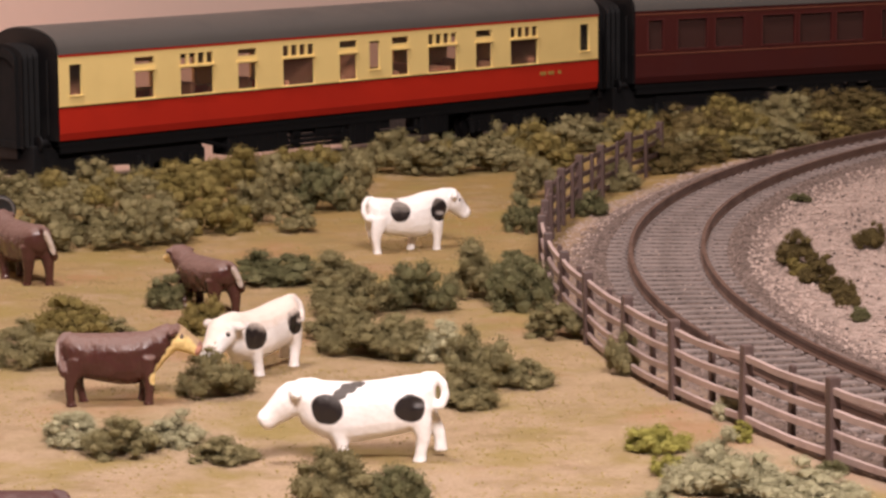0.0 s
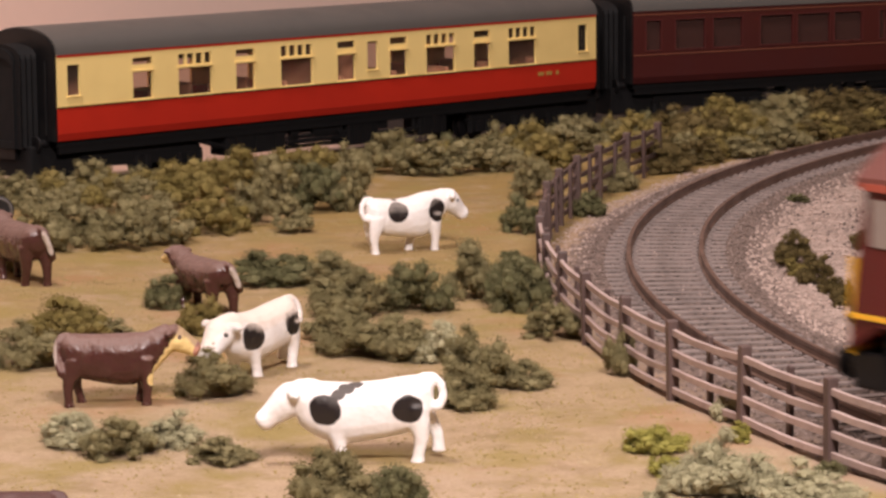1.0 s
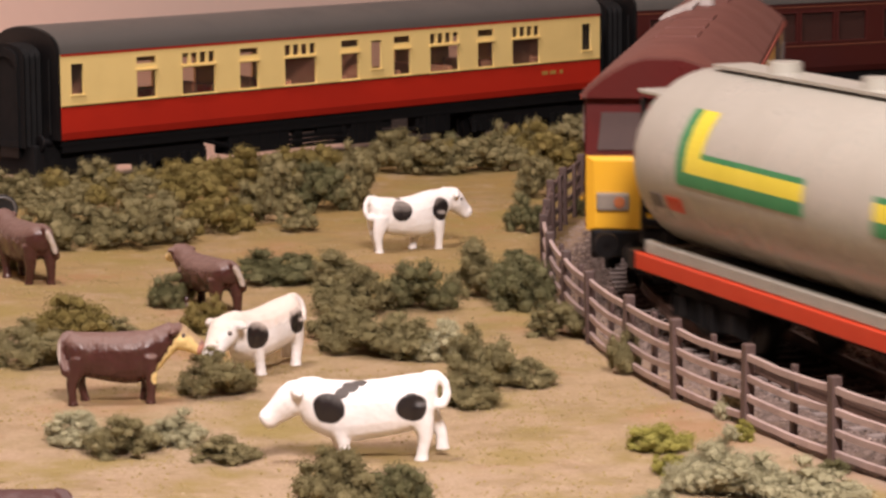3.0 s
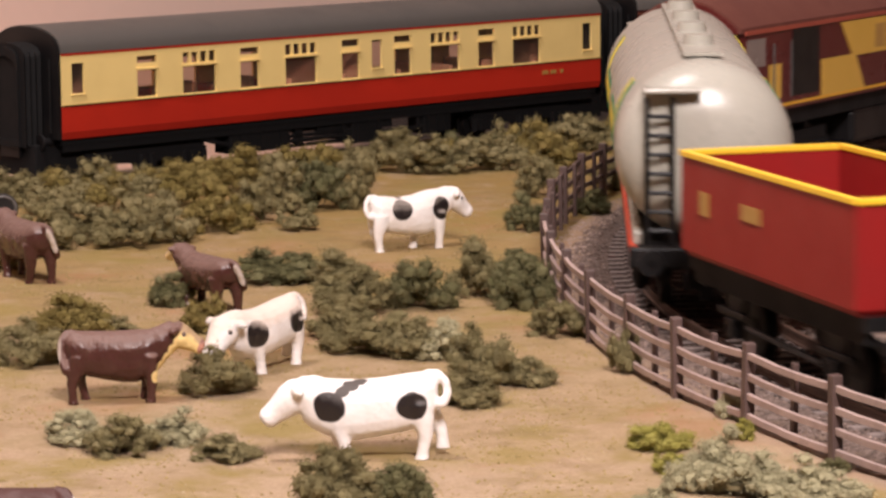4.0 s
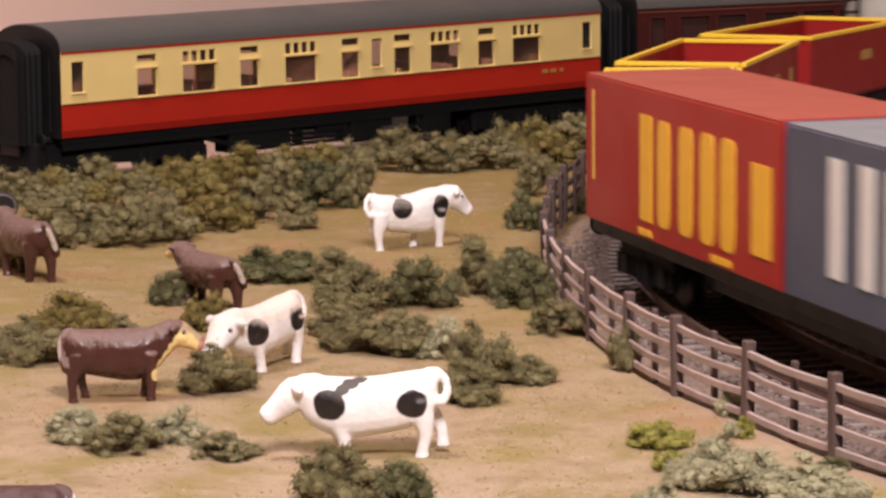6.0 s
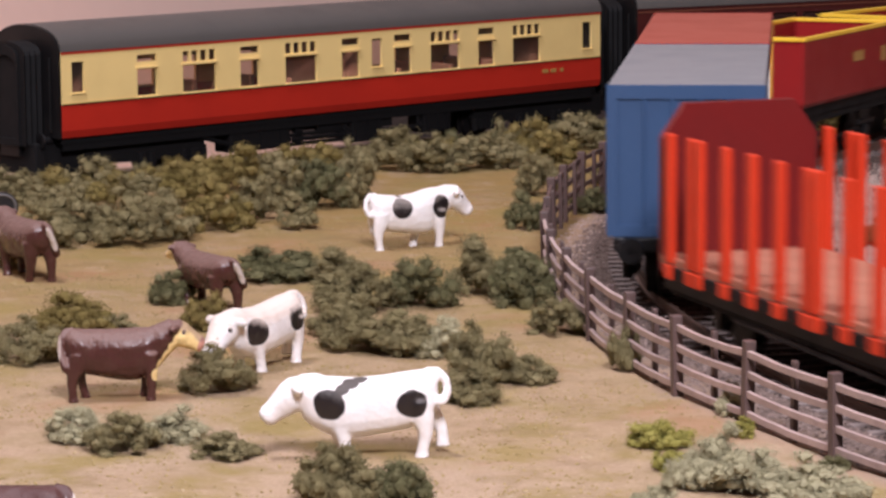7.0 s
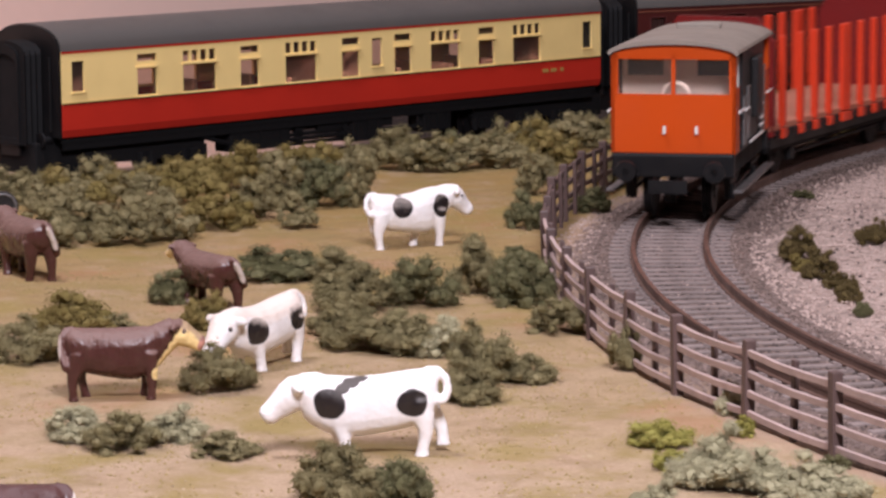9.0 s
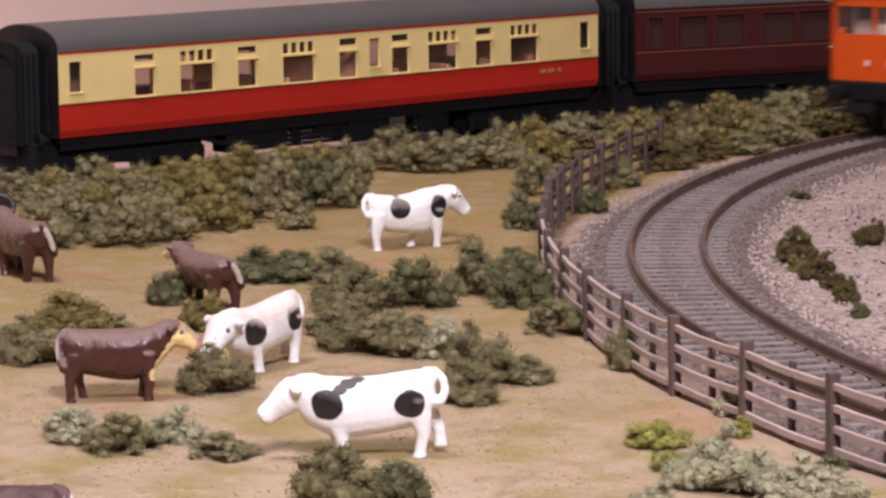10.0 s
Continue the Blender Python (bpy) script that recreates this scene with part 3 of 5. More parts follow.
def bush(x, y, wide, high, kind, group="bushes in the field"):
    near = group == "bushes in the field"
    meshes = BUSH_MESHES.setdefault((kind, near), [])
    if len(meshes) < 5:
        meshes.append(clump_mesh("bush", BUSH_KINDS[kind][0], 11 * len(meshes) + ord(kind), 80 if near else 55, 7600 if near else 3000))
    ob = new("bush", meshes[random.randrange(len(meshes))] if len(meshes) == 5 else meshes[-1])
    ob.matrix_basis = Matrix.LocRotScale((x * MM, y * MM, (ground_z(x, y) - .3) * MM), Euler((0, 0, random.uniform(0, 6.28))),
                                         (wide * 1.16 * MM, wide * 1.1 * MM, high * 1.25 * MM))
    tagged(ob, BUSH_KINDS[kind][1], "bush", group)


def bushes():
    near = [(-66, 546, 10.9, 5.9, "p"), (-57, 537, 12.6, 7.8, "g"), (-49, 546, 11.8, 6.2, "p"), (-38, 530, 11.5, 4.3, "g"),
            (-44, 589, 13.8, 9.1, "g"), (-17, 491, 13.3, 10.2, "g"), (-7, 490, 9.7, 8.4, "d"), (-19, 517, 5.7, 4.7, "g"),
            (-84, 624, 14.7, 9.6, "g"), (-79, 652, 16.5, 10.6, "o"), (-71, 657, 10.7, 4.8, "g"), (-52, 666, 9.7, 7.9, "o"),
            (-62, 702, 10.2, 8.3, "d"), (-98, 640, 13, 8, "g")]
    middle = [(-39, 734, 18.5, 7.9, "d"), (-24, 727, 15.8, 7.9, "g"), (-20, 687, 18.6, 9.9, "g"), (-5, 689, 14.9, 12.8, "d"),
              (-17, 636, 17.2, 9.2, "g"), (-7, 632, 16, 9.1, "g"), (7, 595, 12.9, 12.4, "g"), (5, 577, 11.5, 7.3, "g"),
              (16, 597, 10.8, 5.9, "g"), (-23, 655, 11.9, 7.1, "g"), (1, 627, 12.5, 7.9, "p"), (9, 708, 14.1, 12.8, "g"),
              (18, 691, 15, 13.8, "d"), (19, 763, 8.3, 4.2, "d"), (25, 653, 13, 8.3, "g"), (36, 609, 6.6, 9.9, "g")]
    corner = [(38, 535, 10.6, 5.8, "l"), (39, 515, 7.5, 4.7, "l"), (43, 503, 12.7, 10, "p"), (50, 500, 14.4, 8.1, "p"),
              (60, 490, 15.9, 7.1, "p"), (66, 515, 5.1, 3.3, "d"), (53, 560, 6.1, 6.1, "p"), (53, 541, 4.9, 3.4, "l"), (33, 487, 7.9, 4.4, "p")]
    verge = [(87, 750, 9.5, 8.8, "b"), (88, 718, 7.8, 7.2, "b"), (90, 680, 6.2, 5.6, "b"), (90, 702, 6.0, 4.5, "b"), (91, 664, 4.6, 3.4, "d"), (86, 736, 6.5, 5, "o"), (108, 773, 8.4, 7, "b"), (102, 874, 6.4, 3.2, "d"),
             (52, 914, 14.9, 9.9, "g"), (41, 855, 10.9, 7, "d"), (22, 816, 10.4, 10.4, "d"), (29, 895, 14.6, 13, "g")]
    for lot in (near, middle, corner, verge):
        for b in lot:
            bush(*b)
    hedge_a = [(-103, 793, 15.8, 12.9, "g"), (-96, 809, 17.6, 13.2, "g"), (-82, 799, 18.8, 13, "g"), (-72, 807, 16.1, 12.4, "g"),
               (-60, 824, 17.9, 14.1, "o"), (-52, 839, 15.2, 13.7, "g"), (-39, 823, 11.9, 8.2, "g"), (-47, 863, 17.2, 14.1, "g"),
               (-35, 869, 18.9, 15.7, "d"), (-26, 873, 14.2, 17.4, "g")]
    hedge_b = [(-72, 878, 19, 12.7, "o"), (-83, 859, 17.1, 12.4, "g"), (-99, 873, 17.4, 11.1, "o"), (-109, 867, 17.3, 9.4, "g"),
               (-119, 885, 12.8, 8, "g"), (-63, 910, 19.7, 14, "o"), (-52, 923, 18.4, 12.5, "g"), (-40, 922, 20, 13.3, "o"),
               (-29, 927, 15.1, 13.4, "g"), (-72, 916, 16.6, 10, "o"), (-107, 756, 8.2, 8.2, "g"),
               (-126, 908, 17, 13, "g"), (-116, 928, 18, 13, "o"), (-132, 930, 17, 14, "g"), (-103, 915, 18, 12, "g"), (-104, 940, 17, 13, "o")]
    hedge_c = [(-16, 964, 19.2, 14.8, "g"), (-3, 958, 17.3, 11.3, "g"), (9, 962, 19.1, 10.4, "g"), (19, 968, 17.5, 12.3, "g"),
               (29, 983, 17.8, 14.2, "o"), (-15, 1002, 16.3, 12.7, "g"), (41, 1016, 20.2, 11, "g"), (36, 968, 21, 12.3, "o"),
               (52, 1023, 18.5, 11.1, "g"), (62, 1004, 16.4, 9.1, "o")]
    hedge_d = [(68, 1038, 15.1, 12.2, "o"), (75, 980, 17.7, 12.4, "g"), (82, 1065, 17.4, 11.6, "b"), (88, 1012, 20.1, 14.6, "b"),
               (104, 1037, 20.6, 13.1, "o"), (120, 1064, 23.1, 13.5, "g"), (137, 1091, 21.7, 11.8, "b"), (153, 1109, 22.1, 12, "b"),
               (103, 1093, 21.8, 11.9, "o"), (122, 1118, 22.3, 12.1, "g"), (141, 1142, 22.7, 11.4, "b"), (160, 1158, 23, 10.5, "b")]
    for lot in (hedge_a, hedge_b, hedge_c, hedge_d):
        for b in lot:
            bush(*b, group="hedge below the standing coaches")
    rng = random.Random(17)
    s = 226.0
    while s < 420:
        x, y, _ = on_track(s, rng.uniform(31, 43))
        bush(x, y, rng.uniform(13, 19), rng.uniform(7, 11), rng.choice("bobg"), "hedge below the standing coaches")
        s += rng.uniform(8, 13)


def fill_hedge():
    """Low growth on the bank between the hedge and the standing coaches."""
    rng = random.Random(5)
    for run, turn, ox, oy in ((275, COACH_TURN, COACH_X, COACH_Y), (300, MAROON_TURN, COACH_X + CU.x * 287, COACH_Y + CU.y * 287)):
        ux, uy = math.cos(radians(turn)), math.sin(radians(turn))
        u = -45 if turn == COACH_TURN else 0
        while u < run:
            for d0, d1 in ((24, 42), (44, 66), (68, 90), (92, 118)):
                d = rng.uniform(d0, d1)
                x, y = ox + ux * u + uy * d, oy + uy * u - ux * d
                g = ground_z(x, y)
                high = -11.5 + .079 * d + rng.uniform(-1.5, 2.5) - g
                if high > 2.6 and math.hypot(x - TRACK_X, y - TRACK_Y) > TRACK_R + 40:
                    bush(x, y, rng.uniform(12, 18), max(high, 4), rng.choice("ggood" if turn == COACH_TURN else "dbobb"), "hedge below the standing coaches")
            u += rng.uniform(10, 15)


# ---------------------------------------------------------------- cows
def ring(x, ry, top, low, n=18):
    """One section across the body, a little squarer than an ellipse."""
    out = []
    for i in range(n):
        c, s = math.cos(2 * math.pi * i / n), math.sin(2 * math.pi * i / n)
        out.append((x, ry * math.copysign(abs(c) ** .85, c), (top + low) / 2 + (top - low) / 2 * math.copysign(abs(s) ** .9, s)))
    return out


def ring_along(at, way, wide, high, n=18):
    """A section square to the direction way."""
    way = Vector(way).normalized()
    side = Vector((0, 0, 1)).cross(way).normalized()
    up = way.cross(side)
    return [tuple(Vector(at) + side * wide * math.cos(2 * math.pi * i / n) + up * high * math.sin(2 * math.pi * i / n)) for i in range(n)]


WHITE_LEGS = ((3.4, 1.9, 1), (4.4, 2.6, -1), (-9.7, -10.2, 1), (-10.6, -13.9, -1))
BROWN_LEGS = ((6.0, 6.2, 1), (5.4, 4.6, -1), (-9.6, -11.2, 1), (-9.4, -8.6, -1))


def cow_mesh(name, material, skull, legs, near=1, hump=0.0, curl=True, deep=0.0, level=0.0):
    """A toy cow, 29 long and 14 high, nose towards +x, feet on z = 0; skull: (poll x, z, pitch, size)."""
    bm = bmesh.new()
    loft(bm, [ring(x, w, top + level * max(0, 14.1 - top) * step(-12.6, -11, x) + hump * step(-6, 6, x), low - deep) for x, w, top, low in (
        (-13.0, .9, 12.6, 10.4), (-12.5, 2.5, 13.7, 8.6), (-10.9, 3.5, 14.2, 6.6), (-8, 3.9, 13.9, 5.5), (-4, 4.1, 13.3, 4.8), (0, 4.2, 13.0, 4.2),
        (3.2, 4.0, 13.2, 4.2), (5.8, 3.4, 13.4, 5.2), (7.9, 2.7, 13.2, 6.4), (9.2, 2.0, 12.8, 7.6))])
    hx, hz, down, size = skull
    ax, az = math.cos(down), math.sin(down)
    loft(bm, [ring(5.0, 3.0, 13.2 + hump, 6.0)] + [ring_along((6.4 + (hx - 6.4) * k, 0, 9.9 + hump * .5 + (hz - 9.9 - hump * .5) * k), (1, 0, (hz - 10) / 8), 3.0 - .5 * k, 4.1 - 1.3 * k) for k in (.25, .6, 1.0)])
    loft(bm, [ring_along((hx + ax * d * size, 0, hz + az * d * size), (ax, 0, az), w * size, h * size)
              for d, w, h in ((-1.5, 1.2, 1.4), (0, 2.1, 2.35), (1.6, 2.15, 2.3), (3.0, 1.75, 1.95), (4.4, 1.5, 1.6), (5.6, 1.6, 1.5), (6.3, 1.1, 1.0))])
    px, pz = -az, ax
    for sy in (-1, 1):
        root = Vector((hx + px * 1.1 * size, sy * 1.5 * size, hz + pz * 1.1 * size))
        tip = root + Vector((-ax * 1.4, sy * 2.1, -.5)) * size
        tube(bm, root, root.lerp(tip, .6), .55 * size, .85 * size, 8)
        tube(bm, root.lerp(tip, .6), tip, .85 * size, .3 * size, 8)
        tube(bm, root + Vector((px * .3, -sy * .6, pz * .3)), root + Vector((px * 1.3, -sy * .3, pz * 1.3)), .5, .22, 8)
    for top_x, foot_x, sy in legs:
        y, back = sy * near * 2.2, top_x < 0
        lift = .9 if abs(top_x - foot_x) > 3 else 0
        rows = []
        for k, z, rx, ry in ((0, 9.4, 2.5 if back else 2.2, 1.8), (.15, 6.6, 2.2 if back else 1.8, 1.6), (.5, 4.4, 1.4, 1.25), (.78, 2.6, 1.1, 1.05), (.95, 1.0, 1.05, 1.0), (1, -.1, 1.4, 1.2)):
            bend = (-.9 if back else .3) * math.sin(math.pi * k)
            rows.append(ring_z(top_x + (foot_x - top_x) * k + bend, y, z + lift * k, rx, ry))
        loft(bm, rows)
    tail = [(-11.0, 0, 13.8), (-12.8, near * .3, 13.6), (-13.8, near * .9, 12.2), (-13.9, near * 1.6, 10.2), (-13.4, near * 2.4, 8.2), (-12.8, near * 3.2, 6.6)]
    if curl:
        tail[1:] = [(-13.0, near * .4, 13.9), (-14.3, near * .9, 12.6), (-14.6, near * 1.3, 10.8), (-14.0, near * 1.6, 9.3), (-13.0, near * 2.0, 9.2)]
    for a, b, r in zip(tail, tail[1:], (.8, .78, .75, .8, .9)):
        tube(bm, a, b, r, r, 8)
        bmesh.ops.create_icosphere(bm, subdivisions=1, radius=r, matrix=Matrix.Translation(b))
    return mesh_of(name, bm, material, 180)


def ring_z(x, y, z, rx, ry, n=12):
    return [(x + rx * math.cos(2 * math.pi * i / n), y + ry * math.sin(2 * math.pi * i / n), z) for i in range(n)]


def cow(name, label, material, x, y, turn, scale=1.0, long=1.0, tall=1.0, **how):
    ob = new(name, cow_mesh(name, material, **how))
    mod = ob.modifiers.new("blend", "REMESH")
    mod.mode, mod.voxel_size, mod.use_smooth_shade = "VOXEL", .33 * MM, True
    sm = ob.modifiers.new("soften", "SMOOTH")
    sm.factor, sm.iterations = .5, 7
    ob.matrix_basis = Matrix.LocRotScale((x * MM, y * MM, (ground_z(x, y) - .1) * MM), Euler((0, 0, radians(turn))), (scale * long, scale, scale * tall))
    tagged(ob, label, "cow", "toy cows in the field")


INK = (.018, .014, .014)
HIDE = (.062, .022, .018)
FACE = (.84, .63, .27)


def cows():
    white = (.89, .86, .84)

    def eyes(skull):
        hx, hz, down, k = skull
        ex, ez = hx + k * (1.7 * math.cos(down) - .9 * math.sin(down)), hz + k * (1.7 * math.sin(down) + .9 * math.cos(down))
        return [(INK, ex, sy * 1.9 * k, ez, .5, .8, .5) for sy in (-1, 1)]

    def white_paint(skull, *patches, top_mix=.0):
        return spotted("white_cow_paint", white, [*patches, *eyes(skull)], .28, top_mix=top_mix, lumpy=.55)
    skull = (9.7, 11.0, -.68, 1.2)
    paint = white_paint((0, 0, 0, 0), (INK, 4.9, 3.9, 9.2, 2.7, 3.2, 2.6), (INK, 2.7, 3.2, 11.6, 1.3, 2.6, .9), (INK, 1.3, 2.6, 12.5, 1.4, 2.4, .8), (INK, -.3, 1.8, 13.2, 1.5, 2.6, .7),
                        (INK, -8.7, 3.9, 9.2, 2.5, 3.2, 2.4), (INK, -2, -3.8, 10, 2.6, 2, 2.6), top_mix=.1)
    cow("toy_cow", "glossy white plastic toy cow with round black patches, grazing", paint, -14.9, 528, 183, 1.06, skull=skull, legs=WHITE_LEGS, deep=1.1)
    skull = (10.4, 10.9, -.72, 1.32)
    paint = white_paint(skull, (INK, 4.9, 3.9, 8.8, 3.0, 3.4, 2.9), (INK, 3.6, 2.2, 12.9, 1.0, 2.4, 1.4), (INK, -8.6, 3.8, 10.0, 2.7, 3.4, 3.0), (INK, 2, -3.8, 10, 2.6, 2, 2.6), (INK, 9.4, -3.6, 11.5, 1.6, 1.2, 1.0), top_mix=1.0)
    cow("toy_cow", "glossy white plastic toy cow with black patches facing a brown one", paint, -37.3, 611, 240, 1.04, 1.0, .95, skull=skull, legs=WHITE_LEGS, deep=1.2)
    skull = (11.2, 12.9, -.72, 1.22)
    paint = white_paint(skull, (INK, -5.0, -3.7, 10.6, 2.8, 3.2, 2.7), (INK, 6.6, -3.5, 10.4, 2.7, 4.2, 2.8), (INK, -4.6, -1, 14.0, 1.1, 2, 1.0), (INK, 0, 3.7, 10, 3, 2, 2.6), top_mix=.3)
    cow("toy_cow", "white plastic toy cow with two black patches near the hedge", paint, -7.6, 786, 28, 1.02, .95, 1.0, near=-1, hump=1.6, deep=.8, skull=skull,
        legs=((6.4, 6.4, 1), (2.6, 1.0, -1), (-10.2, -11.0, 1), (-9.6, -9.0, -1)))

    def hide(skull, top_mix=.75):
        hx, hz, down, k = skull
        nx, nz = hx + 4.6 * math.cos(down), hz + 4.6 * math.sin(down)
        marks = [(FACE, nx - 1.3, 0, nz + .5, 4.5, 3, 3.6)]
        marks += [(FACE, hx + .6 - 1.25 * j, 0, hz - 1.6 - (hz - 7.0) / 4 * j, 1.25, 5, 1.6) for j in range(5)]
        marks += [((.55, .27, .20), nx + 1.7, 0, nz - .7, 1.1, 3, 1.6), *eyes(skull)]
        marks.append(((.56, .48, .42), -14.5, 0, 9.9, 1.15, 3.4, 4.6))
        return spotted("brown_cow_paint", HIDE, marks, .16, mottle=(.10, .045, .036), lumpy=1.1, top_tint=(.19, .112, .09), top_mix=top_mix)
    skull = (11.9, 13.3, -.45, 1.12)
    cow("toy_cow", "glossy brown plastic toy cow with a cream face and pale tail", hide(skull), -61.3, 583, 4, .95, .89, 1.03, near=-1, curl=False, level=.8, hump=.3, skull=skull, legs=BROWN_LEGS, deep=.4)
    skull = (12.0, 13.2, -.38, 1.0)
    brown = hide(skull)
    cow("toy_cow", "brown plastic toy cow with a pale tail beside a dark bush", brown, -54.2, 698, 121, 1.02, 1.0, .86, near=-1, curl=False, level=.8, skull=skull, legs=BROWN_LEGS)
    cow("toy_cow", "brown plastic toy cow with a pale tail by the hedge", brown, -101.4, 741, 120, 1.04, near=-1, curl=False, level=.8, skull=skull, legs=BROWN_LEGS)
    skull = (11.0, 11.4, -.8, 1.0)
    cow("toy_cow", "brown plastic toy cow grazing close to the field edge", hide(skull, .0), -67.5, 446, 172, .96, skull=skull, curl=False, level=.8, legs=BROWN_LEGS)


def loose_wheel():
    """A dark plastic wheel left standing against the hedge."""
    bm = bmesh.new()
    tube(bm, (0, -1.0, 4.1), (0, 1.0, 4.1), 4.2, 4.2, 28)
    top = part("loose_wheel", bm, VAN_GREY, None, smooth=40)
    bm = bmesh.new()
    for k in range(28):
        a, b = 2 * math.pi * k / 28, 2 * math.pi * (k + 1) / 28
        tube(bm, (3.5 * math.cos(a), -1.0, 4.1 + 3.5 * math.sin(a)), (3.5 * math.cos(b), -1.0, 4.1 + 3.5 * math.sin(b)), .45, .45, 6)
    part("rim", bm, VAN_STEP, top, "worn grey rim", smooth=60)
    bm = bmesh.new()
    tube(bm, (0, -1.6, 4.1), (0, -.9, 4.1), .8, .9, 12)
    part("hub", bm, BLACK, top, smooth=40)
    top.matrix_basis = shift(-121, 846, ground_z(-121, 846), 12)
    tagged(top, "small dark grey plastic wheel standing by the hedge", "wheel")


# ---------------------------------------------------------------- rolling stock: shared parts
def arch(half, z0, rise, n=14, power=1.0):
    """Roof curve from one eave to the other: points (y, z)."""
    return [(half * math.cos(math.pi * i / n), z0 + rise * math.sin(math.pi * i / n) ** power) for i in range(n + 1)]


def wheel_mesh(r=6.0):
    bm = bmesh.new()
    tube(bm, (0, -1.2, 0), (0, .6, 0), r, r, 24)
    tube(bm, (0, -1.9, 0), (0, -1.2, 0), r + 1.0, r + .9, 24)
    tube(bm, (0, .6, 0), (0, 1.0, 0), r * .35, r * .3, 12)
    return bm


def axle(parent, x, r=6.0, material=None):
    """A wheelset at x: two wheels under the vehicle."""
    for sy in (1, -1):
        bm = wheel_mesh(r)
        if sy < 0:
            bmesh.ops.scale(bm, vec=(1, -1, 1), verts=bm.verts)
        bmesh.ops.translate(bm, vec=(x, sy * 8.4, r), verts=bm.verts)
        part("wheel", bm, material or BLACK, parent, smooth=40)


def buffers(parent, x, z=13.0, length=7.0):
    sgn = 1 if x > 0 else -1
    for y in (-11.5, 11.5):
        bm = bmesh.new()
        tube(bm, (x, y, z), (x + sgn * length * .6, y, z), 1.6, 1.3, 12)
        tube(bm, (x + sgn * length * .6, y, z), (x + sgn * length, y, z), .9, .9, 10)
        tube(bm, (x + sgn * (length - .8), y, z), (x + sgn * length, y, z), 2.9, 2.7, 16)
        part("buffer", bm, BLACK, parent, smooth=40)


def coupling(parent, x, z=9.0, reach=8.0):
    sgn = 1 if x > 0 else -1
    bm = bmesh.new()
    box(bm, min(x, x + sgn * reach), max(x, x + sgn * reach), -2, 2, z - .6, z + .6)
    box(bm, x + sgn * reach - .6, x + sgn * reach + .6, -5, 5, z - 1.2, z + 2.2)
    box(bm, x + sgn * (reach * .4) - 1, x + sgn * (reach * .4) + 1, -1.5, 1.5, z - 4, z)
    part("coupling", bm, BLACK, parent)


def bogie(parent, x, base=30.0, r=6.0, label=""):
    """A four-wheeled bogie: side frames with axle boxes and springs."""
    bm = bmesh.new()
    for sy in (-1, 1):
        y0 = sy * 12.2
        prof = [(x - base / 2 - 6, 9.5), (x - base / 2 - 4, 4.5), (x - base / 2 + 4, 4.0), (x - base / 2 + 7, 6.5), (x - 5, 6.0), (x - 4, 3.2), (x + 4, 3.2), (x + 5, 6.0),
                (x + base / 2 - 7, 6.5), (x + base / 2 - 4, 4.0), (x + base / 2 + 4, 4.5), (x + base / 2 + 6, 9.5), (x + 8, 10.5), (x, 9.4), (x - 8, 10.5)]
        prism(bm, prof, "y", y0 - 1, y0 + 1)
        box(bm, x - base / 2 - 5, x + base / 2 + 5, y0 - .8, y0 + .8, 8.5, 12.5)
        for ax in (x - base / 2, x + base / 2):
            box(bm, ax - 2.3, ax + 2.3, y0 + sy * 1 - 1.2, y0 + sy * 1 + 1.2, 4.2, 8.6, .4)
            for k in (-1, 1):
                tube(bm, (ax + k * 4.6, y0 + sy * .8, 4.0), (ax + k * 4.6, y0 + sy * .8, 8.5), 1.2, 1.2, 8)
        for k in (-2.2, 2.2):
            tube(bm, (x + k, y0 + sy * 1.0, 3.6), (x + k, y0 + sy * 1.0, 9), 1.5, 1.5, 10)
    box(bm, x - 5, x + 5, -12, 12, 7, 11)
    ob = part("bogie", bm, BLACK_MATT, parent, label)
    for ax in (x - base / 2, x + base / 2):
        axle(ob, ax, r)
    return ob


def vehicle(name, label, category, group="train on the curve"):
    return tagged(new(name), label, category, group)


# ---------------------------------------------------------------- standing coaches
WINDOWS = {"narrow": [(0, 5.2, 13.2, 23.4)], "pair": [(0, 8.6, 21.8, 24.2), (0, 8.6, 10.2, 19.2)],
           "wide": [(0, 15, 10, 19.2)] + [(k * 3.95, k * 3.95 + 2.9, 20.5, 24.2) for k in range(4)]}


